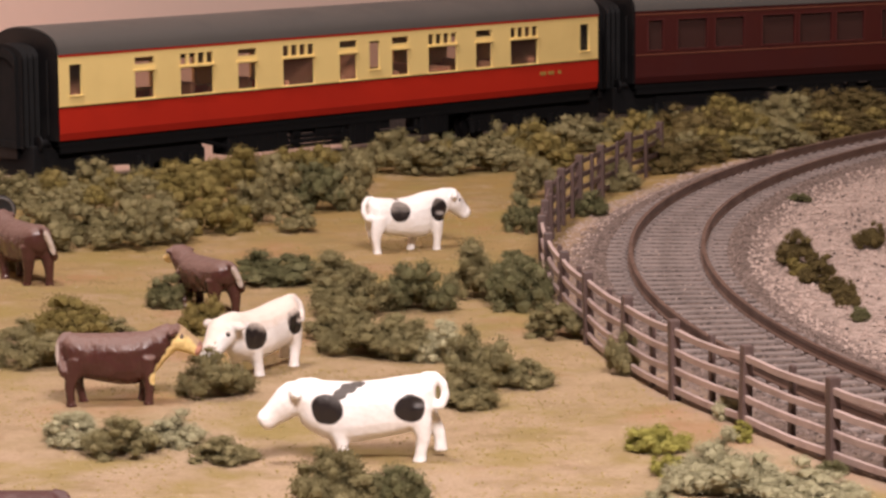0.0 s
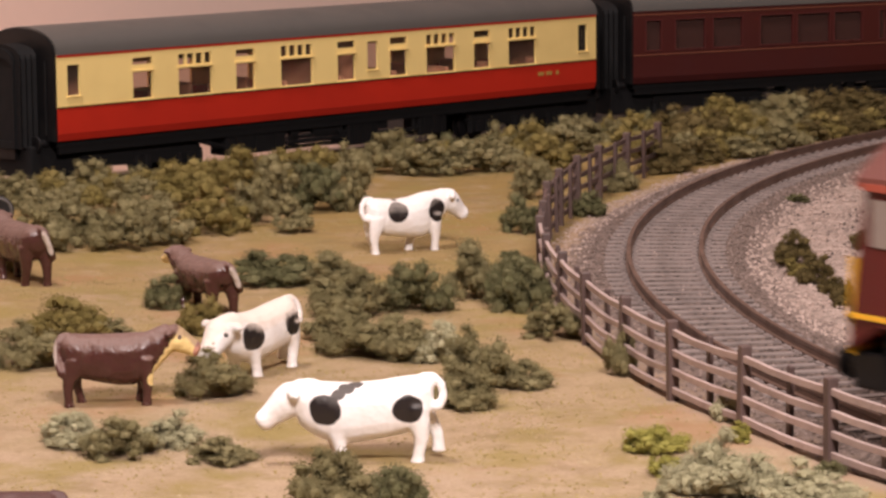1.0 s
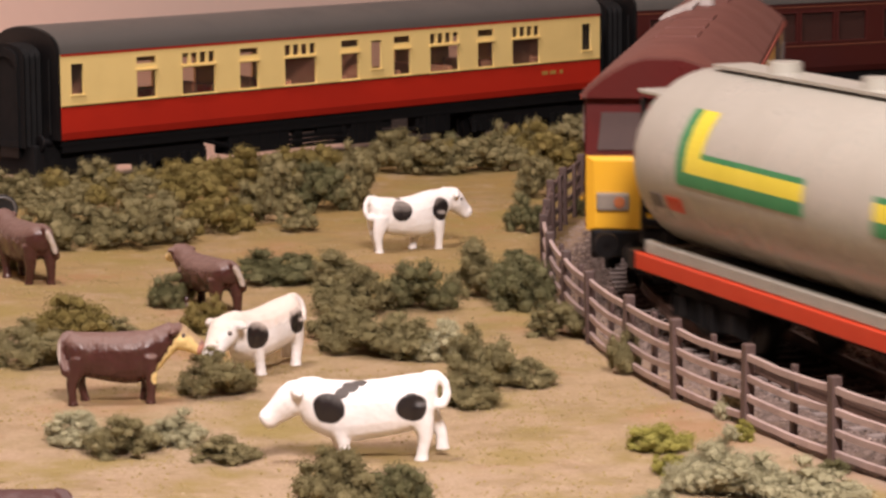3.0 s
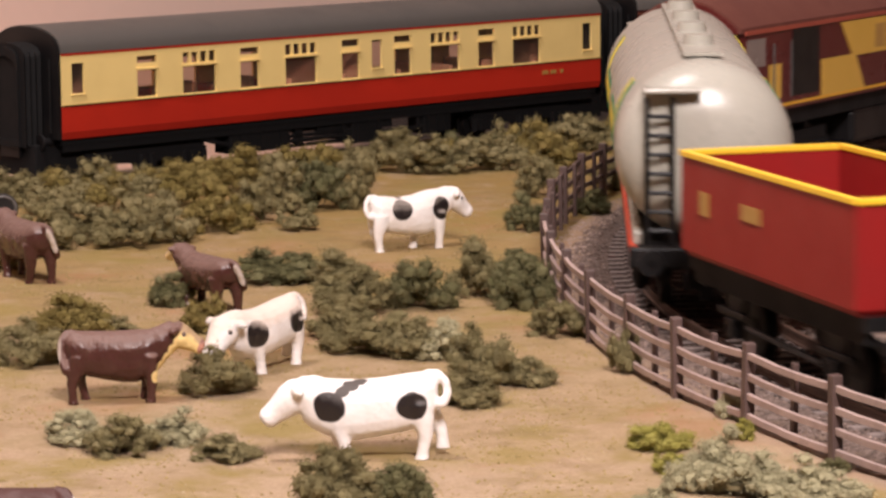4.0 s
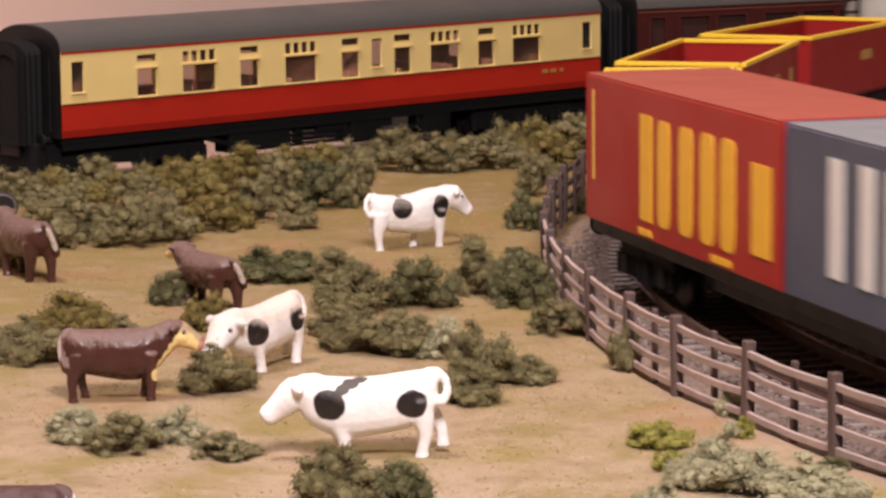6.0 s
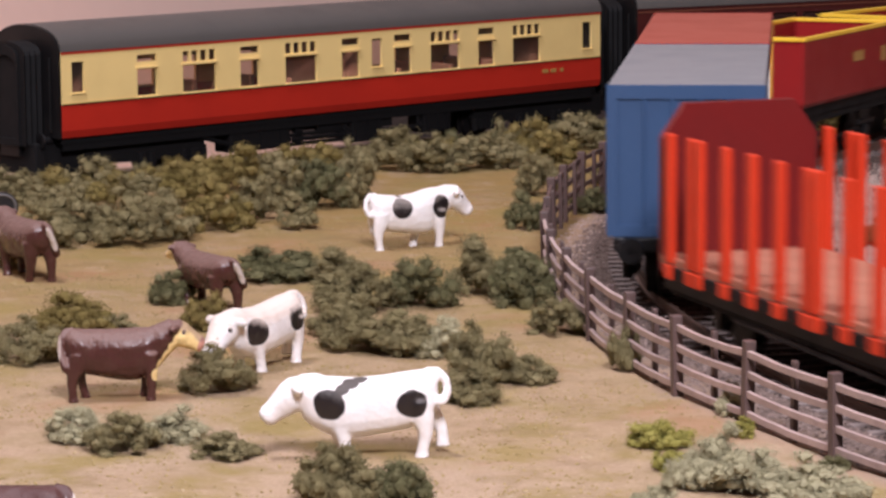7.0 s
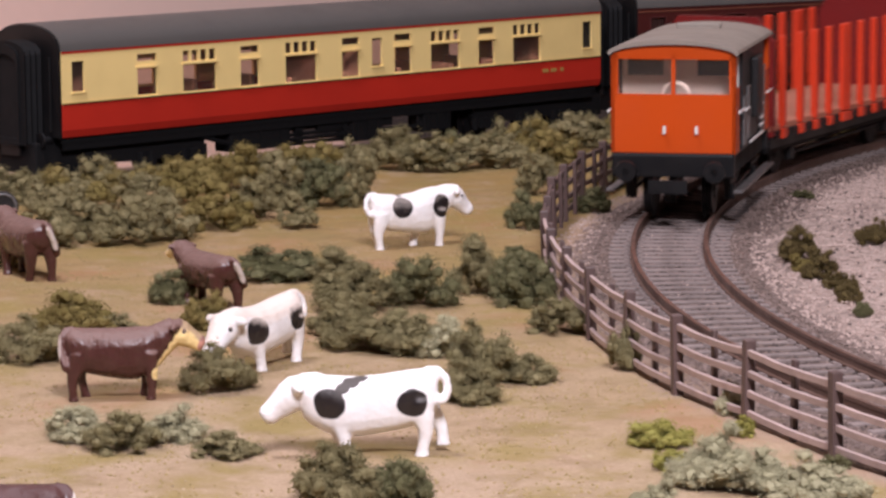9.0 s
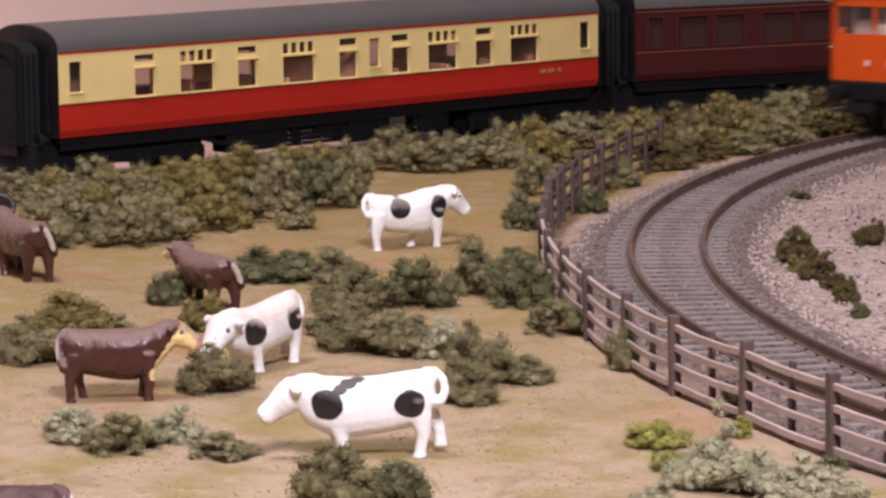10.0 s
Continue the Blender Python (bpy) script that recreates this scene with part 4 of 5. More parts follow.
def coach_shell(top, length, holes, upper, lower, split, roof, z_low=14.0, z_high=43.0, half=18.0):
    for sy in (-1, 1):
        y0, y1 = sy * half, sy * (half - 1.0)
        bm = bmesh.new()
        pierced(bm, 0, length, split, z_high, y0, y1, holes)
        part("upper_side", bm, upper, top)
        bm = bmesh.new()
        prism(bm, [(y0, split), (y0, z_low + 2.5), (y0 - sy * .8, z_low), (y0 - sy * 2, z_low), (y1, split)], "x", 0, length)
        part("lower_side", bm, lower, top)
    bm = bmesh.new()
    prism(bm, arch(half + .4, z_high, 8.8, 20, .8) + [(half - 1, z_high)][:0], "x", -.2, length + .2)
    part("roof", bm, roof, top, smooth=30)
    for x in (0, length):
        sgn = -1 if x == 0 else 1
        bm = bmesh.new()
        prism(bm, [(-half + .3, z_low), (half - .3, z_low)] + arch(half - .3, z_high, 8.4, 20, .8), "x", x, x + sgn * 1.2)
        part("end_wall", bm, BLACK, top, smooth=30)
        # gangway: door frame with folded bellows
        g = bmesh.new()
        outer = [(-9.5, 12), (9.5, 12)] + arch(9.5, 42, 4, 10)
        rings = []
        for k in range(8):
            grow = .45 if k % 2 else -.35
            xx = x + sgn * (1.2 + k * 1.15)
            rings.append([(xx, y * (1 + grow / 9.5), z + (grow if z > 30 else -grow)) for y, z in outer])
        loft(g, rings)
        door = part("gangway", g, BLACK_MATT, top, "black folded gangway bellows")
        g = bmesh.new()
        inner, tip = [(-6, 14), (6, 14)] + arch(6, 38, 4, 10), x + sgn * 9.25
        loft(g, [[(tip + sgn * d, y * k, 26 + (z - 26) * k) for y, z in inner] for d, k in ((0, 1.2), (1.0, 1.2), (1.0, 1.0), (.1, 1.0))], caps=False)
        part("door_frame", g, BLACK_MATT, door)
        for y in (-13.5, 13.5):
            g = bmesh.new()
            tube(g, (x + sgn * 1.6, y, 16), (x + sgn * 1.6, y, 41), .45, .45, 8)
            part("handrail", g, BLACK, top)


def coach_under(top, length, half=18.0, z_low=14.0):
    bm = bmesh.new()
    box(bm, 1, length - 1, -half + 2, half - 2, z_low - 2.2, z_low + .6)
    part("underframe", bm, BLACK_MATT, top)
    for sy in (-1, 1):
        bm = bmesh.new()
        box(bm, 2, length - 2, sy * (half - 3) - .6, sy * (half - 3) + .6, z_low - 4.6, z_low)
        part("solebar", bm, BLACK_MATT, top)
        bm = bmesh.new()
        y = sy * (half - 4)
        x0, x1 = length * .215, length * .72
        for a, b in (((x0, 11), (x0 + 22, 5)), ((x0 + 22, 5), (x1 - 22, 5)), ((x1 - 22, 5), (x1, 11))):
            tube(bm, (a[0], y, a[1]), (b[0], y, b[1]), .9, .9, 6)
        for x in (x0 + 22, (x0 + x1) / 2 + 8, x1 - 22):
            tube(bm, (x, y, 5), (x, y, 12), .8, .8, 6)
        part("truss", bm, BLACK_MATT, top)
    for x0, x1, z in ((.287, .394, 2.6), (.508, .566, 1.6), (.645, .70, 2.4)):
        bm = bmesh.new()
        box(bm, length * x0, length * x1, -15, -6, z, 12.2, .6)
        for k in range(3):
            u = length * (x0 + (x1 - x0) * (k + .5) / 3)
            box(bm, u - .4, u + .4, -15.4, -14.8, z + .8, 11)
        part("equipment_box", bm, BLACK_MATT, top)
    bm = bmesh.new()
    for x0, x1, z0, z1 in ((.394, .508, 6.0, 7.2), (.394, .508, 2.6, 3.8), (.405, .418, 2.6, 12), (.446, .484, 6, 12), (.484, .492, 2.6, 12), (.566, .585, 6.5, 12)):
        box(bm, length * x0, length * x1, -14.5, -12.5, z0, z1)
    part("battery_frame", bm, BLACK_MATT, top)
    for x in (length * .148, length * .852):
        bogie(top, x, 43, 6.6).location.z = -3 * MM
    for x in (-7, length - 15):
        bm = bmesh.new()
        box(bm, x, x + 22, -12, 12, 1.5, 12.4, .6)
        part("end_step", bm, BLACK_MATT, top)
    for x in (3, length - 3):
        coupling(top, x if x > 10 else -.01 + 0, 9, 8)
        buffers(top, length if x > 10 else -.01, 13, 5)


def coach_inside(top, length, tone):
    bm = bmesh.new()
    box(bm, 1, length - 1, -16.5, 16.5, 14.6, 16)
    part("floor", bm, tone, top)
    x = 22
    while x < length - 22:
        bm = bmesh.new()
        for y0, y1 in ((-15.5, -5), (5, 15.5)):
            box(bm, x, x + 2.2, y0, y1, 16, 27.5, .5)
            box(bm, x - 5, x + 7, y0, y1, 20, 22.5, .5)
        part("seat", bm, tone, top)
        x += 27
    for x in (17, length * .47, length * .53, length - 17):
        bm = bmesh.new()
        box(bm, x - .5, x + .5, -16.8, 16.8, 16, 43)
        part("partition", bm, tone, top)


def place_coach(top, x, y, turn):
    top.matrix_basis = Matrix.Translation((x * MM, y * MM, COACH_RAIL * MM)) @ pose(0, 0, 0, 0, 0, turn) @ shift(0, 18, 0)


def cream_coach():
    length = 265.0
    top = vehicle("railway_coach", "crimson and cream model railway coach with a grey roof", "coach", "standing coaches")
    base = 16.0
    row = [("narrow", 4.4), ("pair", 32.4), ("wide", 52.6), ("pair", 78.8), ("wide", 99.9), ("pair", 127.2), ("narrow", 142), ("pair", 153.4),
           ("wide", 172.1), ("pair", 197.2), ("wide", 215.9), ("narrow", 254.8)]
    holes = []
    for kind, x in row:
        holes += [(x + a, x + b, z0 + base, z1 + base) for a, b, z0, z1 in WINDOWS[kind]]
    coach_shell(top, length, holes, CREAM, CRIMSON, 25.2, ROOF_GREY, 14.0, 43.0)
    for sy in (-1, 1):
        for kind, x in row:
            w = {"narrow": 5.2, "pair": 8.6, "wide": 15}[kind]
            bm = bmesh.new()
            box(bm, x - .6, x + w + .6, sy * 16.2 - .15, sy * 16.2 + .15, 25.4, 41)
            ob = part("window_pane", bm, GLASS, top)
            ob.visible_shadow = False
            if kind != "narrow":
                bm = bmesh.new()
                box(bm, x - .5, x + w + .5, sy * 18.35 - .35, sy * 18.35 + .35, 35.5, 36.1)
                part("window_rail", bm, CREAM, top)
            bm = bmesh.new()
            box(bm, x - .5, x + w + .5, sy * 18.3 - .3, sy * 18.3 + .3, 25.5 if kind != "narrow" else 28.6, 25.9 if kind != "narrow" else 29.0)
            part("window_sill", bm, CREAM, top)
        for z, m, h in ((42.6, CRIMSON, .45), (25.2, BLACK, .18), (25.5, GOLD_LINE, .12)):
            bm = bmesh.new()
            box(bm, 0, length, sy * 18.12 - .1, sy * 18.12 + .1, z - h, z + h)
            part("lining_strip", bm, m, top)
    for x in (232, 236.5, 242):
        bm = bmesh.new()
        box(bm, x, x + (3.2 if x < 240 else 1.6), -18.2, -18.0, 21.0, 22.4)
        part("number_bar", bm, GOLD_LINE, top)
    coach_inside(top, length, SEAT)
    coach_under(top, length)
    place_coach(top, COACH_X, COACH_Y, COACH_TURN)


def maroon_coach():
    length = 265.0
    top = vehicle("railway_coach", "dark maroon model railway coach with lined panels behind the hedge", "coach", "standing coaches")
    base = 16.0
    holes, row = [], []
    x = 6
    for w, gap in ((7, 7), (14, 4), (14, 9), (16, 2.5), (16, 2.5), (14, 9), (14, 5), (7, 9), (16, 2.5), (16, 6), (14, 8), (14, 8), (7, 6)):
        if x + w < length - 4:
            holes.append((x, x + w, 27.2, 39))
            row.append((x, w))
        x += w + gap
    coach_shell(top, length, holes, MAROON, MAROON, 25.2, ROOF_GREY, 14.0, 43.0)
    for sy in (-1, 1):
        for x, w in row:
            bm = bmesh.new()
            box(bm, x - .6, x + w + .6, sy * 16.6 - .15, sy * 16.6 + .15, 26.6, 39.6)
            ob = part("window_pane", bm, GLASS_DARK, top)
            ob.visible_shadow = False
            bm = bmesh.new()
            pierced(bm, x - .5, x + w + .5, 26.7, 39.5, sy * 18.0, sy * 18.25, [(x, x + w, 27.2, 39)])
            part("window_frame", bm, MAROON_DARK, top)
        for z in (25.4, 41.5):
            bm = bmesh.new()
            box(bm, 0, length, sy * 18.12 - .1, sy * 18.12 + .1, z - .2, z + .2)
            part("lining_strip", bm, FADED_LINE, top)
    coach_inside(top, length, MAROON_DARK)
    bm = bmesh.new()
    box(bm, 3, length - 3, -11, -10, 16, 43)
    part("corridor_partition", bm, MAROON_DARK, top)
    coach_under(top, length)
    ex, ey = COACH_X + CU.x * 287, COACH_Y + CU.y * 287
    place_coach(top, ex, ey, MAROON_TURN)


# ---------------------------------------------------------------- moving train (x forward, origin on the rail top)
def patch(top, name, material, x0, x1, z0, z1, half, label="", sides=(-1, 1), lift=.25):
    for sy in sides:
        bm = bmesh.new()
        box(bm, x0, x1, min(sy * half, sy * (half + lift)), max(sy * half, sy * (half + lift)), z0, z1)
        part(name, bm, material, top, label)


def locomotive():
    L, h = 246.0, 17.5
    e = L / 2
    top = vehicle("diesel_locomotive", "maroon and gold model diesel locomotive with yellow nose, running", "locomotive")
    bm = bmesh.new()
    prism(bm, [(-h, 20.5), (h, 20.5), (h, 44.5), (-h, 44.5)], "x", -e + 6, e - 6)
    part("body_side", bm, LOCO_RED, top)
    bm = bmesh.new()
    prof = [(h + .3, 44), (h + .1, 45.6), (13.5, 49.4), (8, 53), (4, 54.4), (-4, 54.4), (-8, 53), (-13.5, 49.4), (-h - .1, 45.6), (-h - .3, 44)]
    rings = []
    for x, k in ((-e + 2.0, .0), (-e + 8, .6), (-e + 20, 1), (e - 20, 1), (e - 8, .6), (e - 2.0, .0)):
        rings.append([(x, y, 44 + (z - 44) * (.86 + .14 * k)) for y, z in prof])
    loft(bm, rings)
    part("roof", bm, LOCO_ROOF, top, smooth=28)
    for sgn in (1, -1):
        bm = bmesh.new()
        x = sgn * e
        loft(bm, [[(x - sgn * 8, y, z) for y, z in ((-h, 20.5), (h, 20.5), (h, 44.5), (-h, 44.5))],
                  [(x - sgn * (4 if z > 40 else 0), y * .96, z) for y, z in ((-h, 16), (h, 16), (h, 44.5), (-h, 44.5))]])
        part("cab", bm, LOCO_RED, top)
        bm = bmesh.new()
        prism(bm, [(y * .93, 44 + (z - 44) * .8) for y, z in prof], "x", min(x - sgn * 2.0, x - sgn * 1.6), max(x - sgn * 2.0, x - sgn * 1.6))
        part("cab_brow", bm, LOCO_RED, top)
        bm = bmesh.new()
        loft(bm, [[(x - sgn * .1, y, z) for y, z in ((-16.6, 15), (16.6, 15), (16.6, 31.5), (-16.6, 31.5))],
                  [(x + sgn * 1.3, y, z) for y, z in ((-14.5, 15.8), (14.5, 15.8), (14.8, 30.5), (-14.8, 30.5))]])
        part("nose_panel", bm, YELLOW, top, "bright yellow warning panel")
        bm = bmesh.new()
        loft(bm, [[(x - sgn * (4 * (z - 16) / 27) - sgn * .3, y, z) for y, z in ((-14.6, 32.2), (14.6, 32.2), (13.8, 41), (-13.8, 41))],
                  [(x - sgn * (4 * (z - 16) / 27) + sgn * .5, y, z) for y, z in ((-14.2, 32.6), (14.2, 32.6), (13.4, 40.6), (-13.4, 40.6))]])
        part("windscreen", bm, WINDSCREEN, top, "tinted grey windscreen")
        for y in (-10.5, 10.5):
            bm = bmesh.new()
            box(bm, min(x + sgn * 1, x + sgn * 2.2), max(x + sgn * 1, x + sgn * 2.2), y - 3.6, y + 3.6, 19.6, 23.6, .5)
            lamp = part("lamp_cluster", bm, VAN_ROOF, top, "dull grey lamp housing")
            bm = bmesh.new()
            tube(bm, (x + sgn * 2, y * .86, 21.6), (x + sgn * 2.6, y * .86, 21.6), 1.3, 1.2, 12)
            part("tail_lamp", bm, LAMP_AMBER, lamp)
        bm = bmesh.new()
        tube(bm, (x + sgn * 1.2, 0, 26), (x + sgn * 2, 0, 26), 1.7, 1.6, 14)
        part("head_lamp", bm, LAMP_AMBER, top)
        bm = bmesh.new()
        box(bm, min(x - sgn * 8, x + sgn * .6), max(x - sgn * 8, x + sgn * .6), -15.5, 15.5, 9, 15.5, .6)
        part("buffer_beam", bm, BLACK, top)
        bm = bmesh.new()
        box(bm, min(x, x + sgn * 3), max(x, x + sgn * 3), -3.5, 3.5, 12, 18, .4)
        part("coupler_block", bm, BLACK, top)
        buffers(top, x, 12.5, 6)
        coupling(top, x, 8, 9)
        patch(top, "cab_side_window", CAB_GLASS, min(x - sgn * 18, x - sgn * 6), max(x - sgn * 18, x - sgn * 6), 34, 42, h)
        for k in (23, 35):
            for sy in (-1, 1):
                bm = bmesh.new()
                tube(bm, (x - sgn * k, sy * (h + .7), 24), (x - sgn * k, sy * (h + .7), 40), .25, .25, 6)
                part("handrail", bm, VAN_STEP, top)
    patch(top, "sill_stripe", YELLOW, -e + 1, e - 1, 21.5, 22.4, h + .05, "yellow stripe along the sill")
    # highlight on the roof edge, painted as a lighter red strip
    patch(top, "eave_highlight", CONTAINER_TOP, -e + 4, e - 4, 43.4, 44.6, h + .3, "pale red strip standing for the highlight along the eave", lift=.35)
    patch(top, "door_panel", GOLD, e - 35, e - 24, 31.5, 42.6, h)
    patch(top, "grille", GRILLE, e - 67, e - 38, 24.5, 43.5, h, "dark louvred grille")
    for sy in (-1, 1):
        for quad, lift in ((((e - 69, 32.4), (e - 165, 32.4), (e - 174, 43), (e - 69, 43)), .25), (((e - 156, 22.4), (e - 188, 22.4), (e - 188, 33), (e - 163, 33)), .3)):
            bm = bmesh.new()
            loft(bm, [[(x, sy * y, z) for x, z in quad] for y in (h, h + lift)])
            part("gold_band", bm, GOLD, top)
    patch(top, "sand_box", VAN_STEP, 44, 48, 6.5, 11, 15.2, "dull grey box beside the bogie", lift=1.2)
    patch(top, "number_bar", LIGHT_GREY, e - 27, e - 20, 20.6, 21.6, h + .3)
    patch(top, "grille", BLACK, e - 209, e - 190, 24, 43.4, h)
    patch(top, "door_panel", GOLD, e - 225, e - 217, 24, 34, h)
    for x0, x1 in ((71, 84), (85.5, 96), (118, 128), (129.5, 139), (140.5, 148)):
        patch(top, "marking", GOLD_LINE, e - x1, e - x0, 33.8, 41, h + .26, lift=.1)
    for k in range(7):
        patch(top, "louvre", GRILLE, e - 64 + k * 3.6, e - 62.6 + k * 3.6, 26, 42, h + .25, lift=.25)
    # pale raised patches build the roof's soft highlight into shape and colour
    for x0, x1, w in ((e - 108, e - 90, 8.8), (e - 91, e - 68, 12.2)):
        bm = bmesh.new()
        loft(bm, [[(x, 2.5, 54.3), (x, w, 54.4 - (w - 4) * .47), (x, w + .1, 55 - (w - 4) * .47), (x, 4.2, 55), (x, 2.5, 55.1)] for x in (x0, x0 + 3, x1 - 3, x1)])
        part("roof_glint", bm, GLINT_EXHAUST, top, "pale raised patch standing for a glint on the roof")
    bm = bmesh.new()
    tube(bm, (e - 86, 0, 54), (e - 86, 0, 56.5), 2.3, 2.1, 14)
    part("exhaust", bm, GLINT_EXHAUST, top)
    for x in (-70, -40, -10, 60):
        bm = bmesh.new()
        box(bm, x - 9, x + 9, -5, 5, 53.2, 54.6, .4)
        part("roof_panel", bm, LOCO_ROOF, top)
    bm = bmesh.new()
    box(bm, -e + 8, e - 8, -15.5, 15.5, 15.5, 20.6)
    part("underframe", bm, BLACK_MATT, top)
    bm = bmesh.new()
    box(bm, -36, 36, -15.5, 15.5, 5, 15.5, 1.4)
    part("fuel_tank", bm, BLACK, top)
    for x in (-78, 78):
        b = bogie(top, x, 44, 6.6)
        axle(b, x, 6.6)
    return top, 78


def tank_wagon():
    L, r, zc = 202.0, 18.9, 35.0
    e = L / 2
    top = vehicle("tank_wagon", "pale grey bogie tank wagon with green and yellow stripes", "tank wagon")
    bm = bmesh.new()
    rings = []
    n = 36
    for x, k in ((-e, .05), (-e + .6, .45), (-e + 2.2, .72), (-e + 5, .90), (-e + 9, .985), (-e + 12, 1), (e - 12, 1), (e - 9, .985), (e - 5, .90), (e - 2.2, .72), (e - .6, .45), (e, .05)):
        rings.append([(x, r * k * math.cos(2 * math.pi * i / n), zc + r * k * math.sin(2 * math.pi * i / n)) for i in range(n)])
    loft(bm, rings)
    part("barrel", bm, TANK_GREY, top, "glossy pale grey tank barrel", smooth=50)

    def strip(x0, x1, a0, a1, sy, material):
        bm = bmesh.new()
        m = 10
        a = [[(x, sy * (r + g) * math.cos(a0 + (a1 - a0) * i / m), zc + (r + g) * math.sin(a0 + (a1 - a0) * i / m)) for x in (x0, x1) for g in (.05, .22)] for i in range(m + 1)]
        loft(bm, [[p[0], p[1], p[3], p[2]] for p in a])
        part("stripe", bm, material, top)
    for sy in (-1, 1):
        for sgn in (1, -1):
            def span(a, b):
                return (min(sgn * a, sgn * b), max(sgn * a, sgn * b))
            strip(*span(66, 70), -.12, .72, sy, STRIPE_GREEN)
            strip(*span(59, 66), .02, .72, sy, STRIPE_YELLOW)
            strip(*span(14, 66), -.12, .02, sy, STRIPE_GREEN)
            strip(*span(14, 60), .02, .19, sy, STRIPE_YELLOW)
            strip(*span(14, 59), .19, .25, sy, STRIPE_GREEN)
            strip(*span(80, 85), -.46, -.30, sy, VAN_PANEL)
            strip(*span(70, 77), -.46, -.30, sy, SOLEBAR_RED)
    bm = bmesh.new()
    box(bm, -e + 16, e - 16, -4.2, 4.2, zc + r + .3, zc + r + 1.0)
    part("walkway", bm, TANK_GREY, top, "pale grey roof walkway")
    for x in (-60, -20, 20, 60):
        bm = bmesh.new()
        tube(bm, (x, 0, zc + r), (x, 0, zc + r + 3.2), 3.6, 3.2, 18)
        part("hatch", bm, TANK_GREY, top, smooth=40)
    for sgn in (-1, 1):
        for y in (-2.6, 2.6):
            bm = bmesh.new()
            tube(bm, (sgn * (e + .9), y + 9.6, 16), (sgn * (e + .9), y + 9.6, 47), .6, .6, 6)
            part("ladder_rail", bm, BLACK, top)
        for z in range(19, 47, 4):
            bm = bmesh.new()
            tube(bm, (sgn * (e + .9), 7, z), (sgn * (e + .9), 12.2, z), .55, .55, 6)
            part("ladder_rung", bm, BLACK, top)
        bm = bmesh.new()
        box(bm, min(sgn * (e - 10), sgn * (e + 2)), max(sgn * (e - 10), sgn * (e + 2)), 1, 13, 47.8, 48.8, .3)
        part("end_platform", bm, TANK_GREY, top)
        bm = bmesh.new()
        box(bm, min(sgn * (e - 3), sgn * (e + 1)), max(sgn * (e - 3), sgn * (e + 1)), -16, 16, 11.2, 15.4, .4)
        part("headstock", bm, BLACK, top)
        buffers(top, sgn * (e + 1), 13, 6)
        coupling(top, sgn * (e + 1), 9, 8)
    for sy in (-1, 1):
        bm = bmesh.new()
        box(bm, -e + 1, e - 1, sy * 15 - .8, sy * 15 + .8, 11.6, 15.2, .3)
        part("solebar", bm, SOLEBAR_RED, top, "vermilion underframe side")
        bm = bmesh.new()
        box(bm, -e + 6, e - 6, sy * 14 - 1.0, sy * 14 + 1.0, 15.2, 18.0, .4)
        part("cradle", bm, TANK_GREY, top)
    bm = bmesh.new()
    box(bm, -e + 2, e - 2, -13.5, 13.5, 10.5, 15)
    part("underframe", bm, BLACK_MATT, top)
    bogie(top, -66, 24, 6)
    bogie(top, 66, 24, 6)
    return top, 66


def two_axle_under(top, e, half, z=16.0, base=24.0):
    bm = bmesh.new()
    box(bm, -e, e, -half + 2, half - 2, z - 3, z)
    for sy in (-1, 1):
        box(bm, -e + 1, e - 1, sy * 14 - .8, sy * 14 + .8, z - 5.5, z - .4, .3)
    part("underframe", bm, BLACK_MATT, top)
    for sy in (-1, 1):
        for x in (-base, base):
            bm = bmesh.new()
            prism(bm, [(x - 5, z - 5), (x + 5, z - 5), (x + 2, 4), (x - 2, 4)], "y", sy * 12.5 - .6, sy * 12.5 + .6)
            box(bm, x - 1.8, x + 1.8, sy * 13.4 - 1, sy * 13.4 + 1, 4.2, 8, .3)
            box(bm, x - 7, x + 7, sy * 13.4 - .6, sy * 13.4 + .6, 8.2, 9.6, .3)
            part("axle_guard", bm, BLACK, top)
        bm = bmesh.new()
        tube(bm, (-base + 6, sy * 13, 6), (base - 6, sy * 13, 7), .6, .6, 6)
        part("brake_lever", bm, BLACK, top)
    for x in (-base, base):
        axle(top, x)
    for sgn in (-1, 1):
        buffers(top, sgn * e, 13, 6)
        coupling(top, sgn * e, 9, 9)


